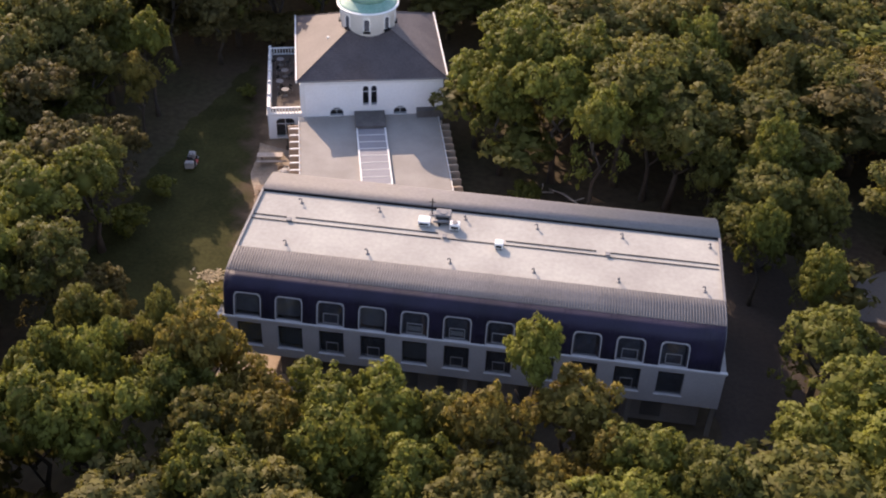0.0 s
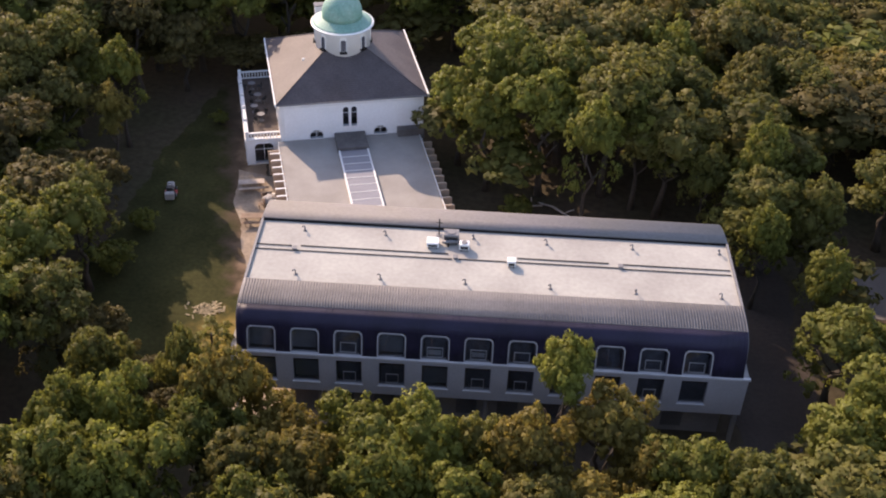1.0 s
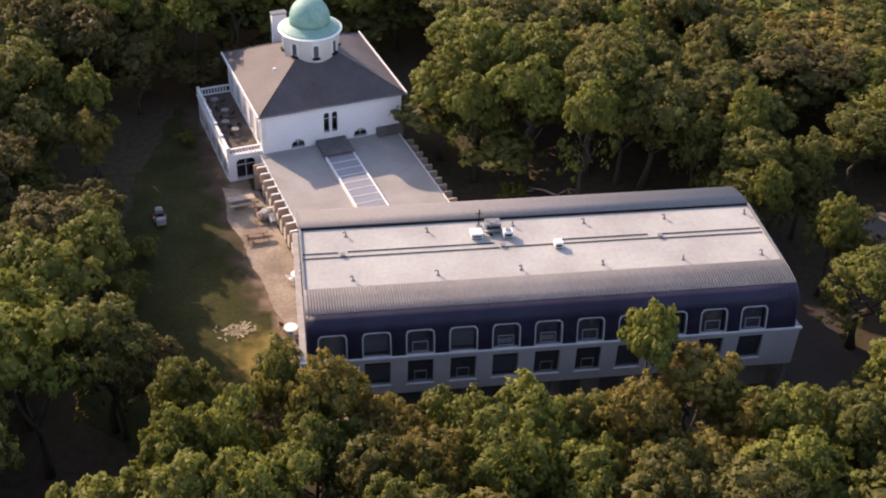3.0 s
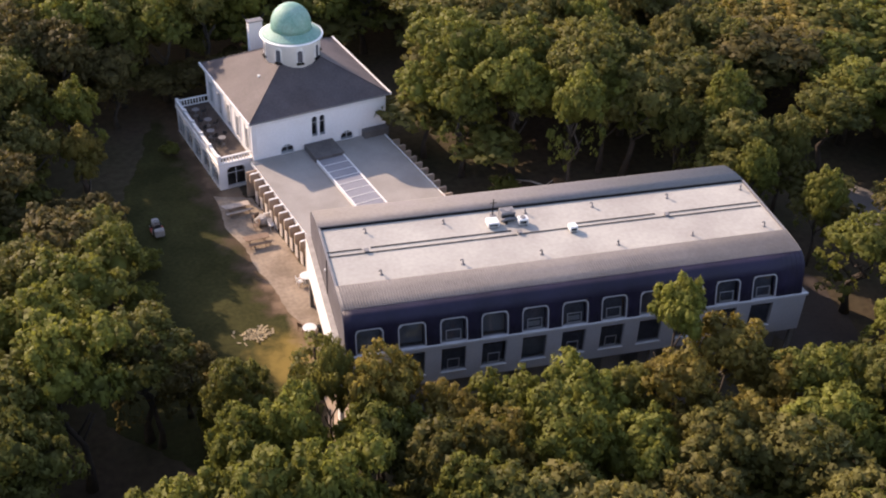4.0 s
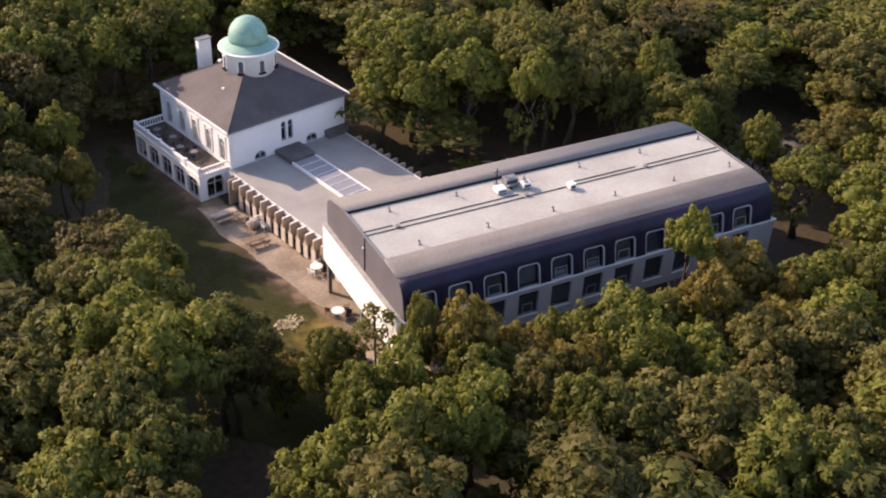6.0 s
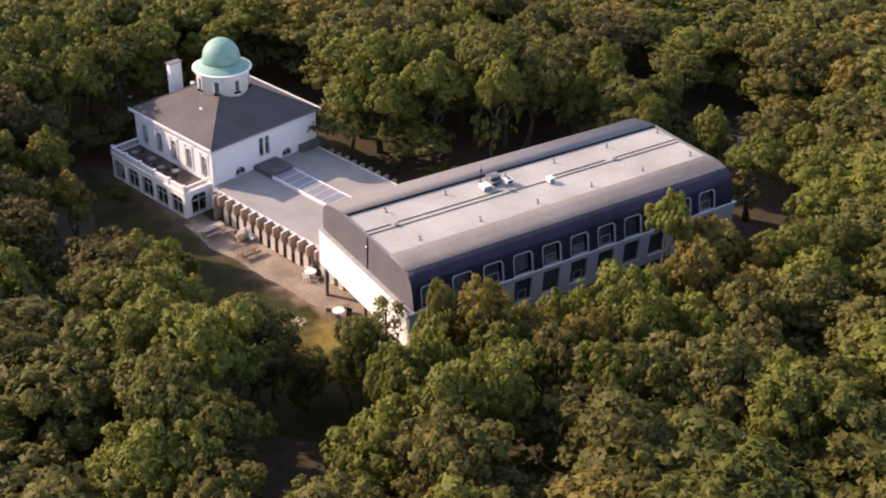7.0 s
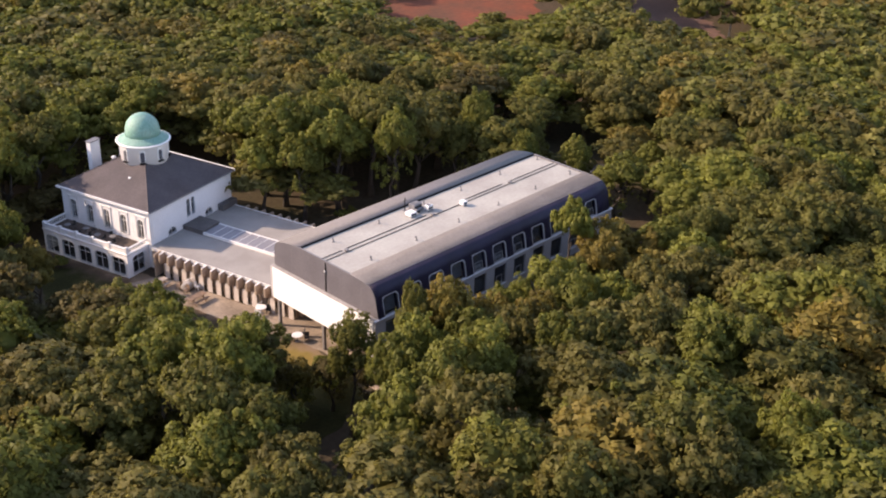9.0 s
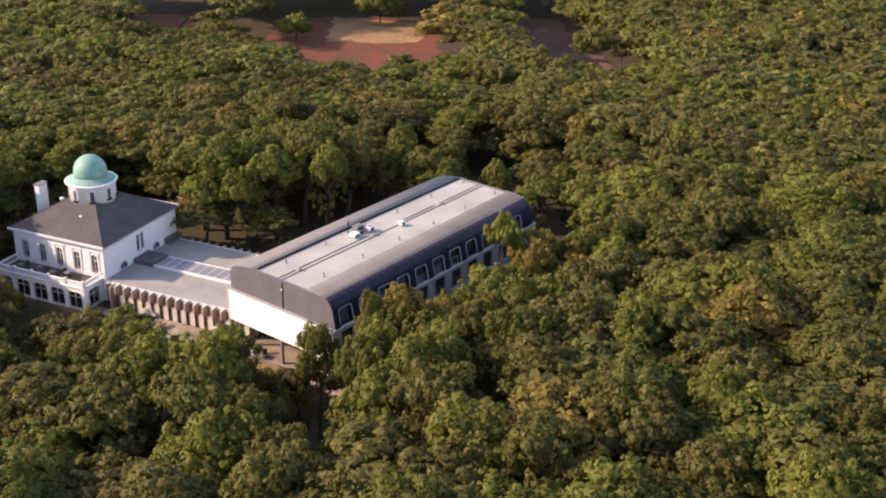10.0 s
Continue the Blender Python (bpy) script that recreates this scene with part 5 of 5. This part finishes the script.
BEHIND_LINK = [
    (17.6, 31.2, 11.0, 0.95, 1), (22.6, 30.8, 12.8, 1.1, 1), (26.4, 25.2, 13.2, 0.8, 1), (18.8, 36.3, 14.0, 1.15, 1), (14.8, 35.4, 10.2, 0.95, 1), (19.0, 40.5, 12.8, 1.25, 1),
    (24.6, 36.8, 13.0, 1.25, 1), (28.6, 31.4, 13.8, 1.3, 0), (33.4, 28.4, 12.8, 1.2, 2), (31.0, 38.0, 12.4, 1.35, 0), (13.5, 59.5, 11.6, 1.2, 1), (40.8, 24.8, 12.3, 0.75, 1),
    (36.6, 24.2, 10.5, 0.66, 0), (31.2, 29.4, 12.6, 0.9, 1), (18.6, 45.8, 11.0, 1.0, 1),
]
EDGE = LAWN_EDGE + NORTH_WALL + FRONT_ROW + SECOND_ROW + HOLLOW + HOLLOW_SOUTH + EAST_DRIVE + BEHIND_LINK
taken = [(x, y, 3.0 * w) for x, y, _, w, _ in EDGE]
for i, (x, y, top, w, k) in enumerate(EDGE):
    shape = 1 if x > 36 and y < 26 else i % 2 if x > 12 and y > 20 else 2 * (i % 2) if y < -4 else i % 3
    plant(x, y, top, w, (k + 3 * shape) if k < 3 else 9 + i % 3 if k == 3 else 14 if k == 5 else 12 + i % 2, rs.uniform(0, 6.28))

verts, loops, soft = crown_geometry(77, 1.75, 3.0, 7.9, 26, 950, 0.28, (0.16, 0.30), 1.5)
t = thing("young_tree", "slim young tree with sparse dark leaves before the white wall", "tree", pose(-1.5, 1.0, 0))
part("trunk", tube(bmesh.new(), [(0, 0, 0), (0.05, 0.03, 3.0), (-0.03, 0.06, 7.0)], 0.09, 7), M_BARK, t)
part("crown", raw_mesh("crown", verts[:2850], loops[:2850], soft[:2850], LEAVES[0]), None, t)
verts, loops, soft = crown_geometry(78, 1.5, 0.15, 2.4, 36, 1700, 0.22, (0.14, 0.26))
shrub_me = raw_mesh("leaves", verts, loops, soft, LEAVES[1])
stem_me = mesh_of("stem", tube(bmesh.new(), [(0, 0, 0), (0.04, 0, 0.8), (0, 0.05, 1.4)], 0.06, 6), M_BARK)
# the shrub at (-9.7, 40.4) stands in for a sunlit patch of grass
for x, y, s, lab in ((20.6, 26.6, 1.0, "small yellow-green shrub on bare ground"), (23.4, 24.6, 0.6, "small yellow-green shrub on bare ground"), (125.5, 101, 3.2, "round dark shrub standing in the clearing"), (134, 84, 2.2, "round dark shrub standing in the clearing"), (101, 104, 2.4, "round dark shrub standing in the clearing"),
                     (-13.4, 16.2, 1.1, "low green shrub at the edge of the lawn"), (-8.2, 1.8, 1.2, "low green shrub at the edge of the lawn"), (-12.6, 22.0, 0.8, "low green shrub at the edge of the lawn"), (-2.9, 3.2, 0.75, "low brownish shrub by the corner of the wing"), (-2.2, 5.2, 0.6, "low brownish shrub by the corner of the wing"), (-4.2, 1.6, 0.9, "low brownish shrub by the corner of the wing"),
                     (-9.7, 40.4, 0.62, "yellow-green shrub standing in for a sunlit patch of lawn"), (1.0, -2.6, 1.1, "low green shrub before the raised wing"), (3.2, -3.2, 1.3, "low green shrub before the raised wing"), (6.4, -3.6, 1.1, "low green shrub before the raised wing")):
    t = thing("shrub", lab, "shrub", Matrix.LocRotScale((x, y, 0), Euler((0, 0, x)), (s, s, s)), "shrubs")
    part("leaves", shrub_me, None, t)
    part("stem", stem_me, None, t)

bm_branch = [tube(bmesh.new(), [(-2.6, 0, 0.12), (-1.0, 0.25, 0.3), (0.8, 0.1, 0.22), (2.6, -0.3, 0.1)], 0.11, 7), tube(bmesh.new(), [(-1.4, 0.4, 0.1), (0, 0, 0.35), (1.5, -0.2, 0.12)], 0.09, 7)]
for bm, (x, y, a) in zip(bm_branch, ((24.6, 27.8, -38), (21.6, 28.4, 30))):
    t = thing("fallen_branch", "pale barkless branch lying on the forest floor", "branch", pose(x, y, 0, 0, 0, a), "fallen branches")
    part("limb", bm, M_PLANK, t, smooth=True)
    part("twig", tube(bmesh.new(), [(0.3, 0.05, 0.25), (0.7, 0.5, 0.5), (0.9, 0.9, 0.55)], 0.05, 6), M_PLANK, t)

WOOD = [(-60, -72), (70, -72), (125, -35), (228, 2), (168, 114), (84, 180), (42, 160), (-10, 102), (-45, 74), (-75, 50)]
near, far = [], []
STEP = 5.3
for gy in np.arange(-75, 330, STEP):
    for gx in np.arange(-75, 330, STEP):
        x, y = gx + rs.uniform(-1.9, 1.9), gy + rs.uniform(-1.9, 1.9)
        w = rs.choice((0.8, 1.0, 1.15, 1.3, 1.55)) * rs.uniform(0.9, 1.1)
        top = canopy(x, y) * rs.uniform(0.91, 1.05) * (0.86 if rs.rand() < 0.12 else 1) * (1 + 0.16 * noise.noise(Vector((x * 0.085, y * 0.085, 3.0))))
        if x > 66 or y > 66:
            top, w = 0.5 * top + 0.5 * canopy(x, y), w * 1.12
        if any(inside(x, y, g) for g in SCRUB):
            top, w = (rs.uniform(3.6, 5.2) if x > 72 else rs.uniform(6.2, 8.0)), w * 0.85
        kind, turn = (rs.randint(9) if rs.rand() < 0.95 else rs.randint(9, 12)), rs.uniform(0, 6.28)
        if x < -12 and 8 < y < 50 and rs.rand() < 0.3:
            kind = (12, 13, 2)[int(turn * 50) % 3]
        if inside(x, y, [(33, 26), (62, 18), (78, 50), (58, 72), (36, 66)]) and turn < 0.6:
            kind = 12 + int(turn * 20) % 2
        if not is_open(x, y, 2.9 * w) or any((x - a) ** 2 + (y - b) ** 2 < (0.62 * (r + 3 * w)) ** 2 for a, b, r in taken):
            continue
        deep = 1.12 if is_open(x, y, 4.2 * w) else 1.0
        if -40 < x < 64 and -66 < y < 62:
            near.append((x, y, top, w * deep, kind, turn))
        elif inside(x, y, WOOD):
            far.append((x, y, top, w * deep, kind, turn))
near.sort(key=lambda p: (p[0] - 4) ** 2 * 0.9 + (p[1] + 15) ** 2 * (1.0 if p[1] > -15 else 0.7))
for p in near[:245]:
    plant(*p)

# young growth fills the gaps between the crowns
for gy in np.arange(-42, 66, 5.3):
    for gx in np.arange(-42, 68, 5.3):
        x, y = gx + 2.6 + rs.uniform(-1.2, 1.2), gy + 2.6 + rs.uniform(-1.2, 1.2)
        w, top = rs.uniform(0.8, 1.15), rs.uniform(5.6, 8.0)
        k, turn = rs.randint(9), rs.uniform(0, 6.28)
        if inside(x, y, [(-21, -9), (3, -11), (3, 6), (-9, 10), (-3, 46), (4, 56), (-24, 56), (-21, 40)]):
            continue
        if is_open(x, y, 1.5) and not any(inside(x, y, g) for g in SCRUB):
            far.append((x, y, top, w, k, turn))

# low dusky bushes, added to keep the shaded foot of the north row dark
for k in range(13):
    x = -25 + 2.3 * k
    far.append((x, 49.3 + 0.18 * max(0, x + 10) + rs.uniform(-0.5, 0.5), rs.uniform(4.2, 6.0), rs.uniform(0.75, 0.95), 12 + k % 2, rs.uniform(0, 6.28)))

# the rest of the wood is one mesh for each leaf colour, coarser with distance
FINE = [crown_geometry(350 + k, 3.4, 3.0, 10.0, 120, 3600, 0.36, (0.06, 0.15)) for k in range(5)]
MIDDLE = [crown_geometry(300 + k, 3.4, 3.0, 10.0, 90, 1350, 0.50, (0.07, 0.17), rough=0.4) for k in range(5)]
COARSE = [crown_geometry(400 + k, 3.4, 3.0, 10.0, 50, 520, 0.74, (0.09, 0.20), rough=0.32) for k in range(5)]
groups = [[], [], [], [], []]
for p in near[245:] + far:
    groups[p[4] % 3 if p[4] < 9 else 3 if p[4] < 12 else 4].append(p)
for colour, group in enumerate(groups):
    V, L, N, nv = [], [], [], 0
    for x, y, top, w, kind, turn in group:
        low_near = top < 8.05 and -40 < x < 8 and -20 < y < 50
        crowns = MIDDLE if low_near else COARSE if top < 8.05 and x < 62 or y < -58 else FINE if -45 < x < 64 and y < 62 else MIDDLE if -50 < x < 95 and -60 < y < 90 and x + y < 130 else COARSE
        verts, loops, soft = crowns[kind % 5]
        c, s = math.cos(turn) * w, math.sin(turn) * w
        V.append(np.stack([verts[:, 0] * c - verts[:, 1] * s + x, verts[:, 0] * s + verts[:, 1] * c + y, verts[:, 2] * top / 10], axis=1))
        N.append(np.stack([(soft[:, 0] * c - soft[:, 1] * s) / w, (soft[:, 0] * s + soft[:, 1] * c) / w, soft[:, 2]], axis=1))
        L.append(loops + nv)
        nv += len(verts)
    me = raw_mesh("woodland", np.concatenate(V), np.concatenate(L), np.concatenate(N), LEAVES[colour])
    tagged(new("woodland", me), "distant dense woodland canopy of rounded tree crowns", "woodland", "", "stuff")
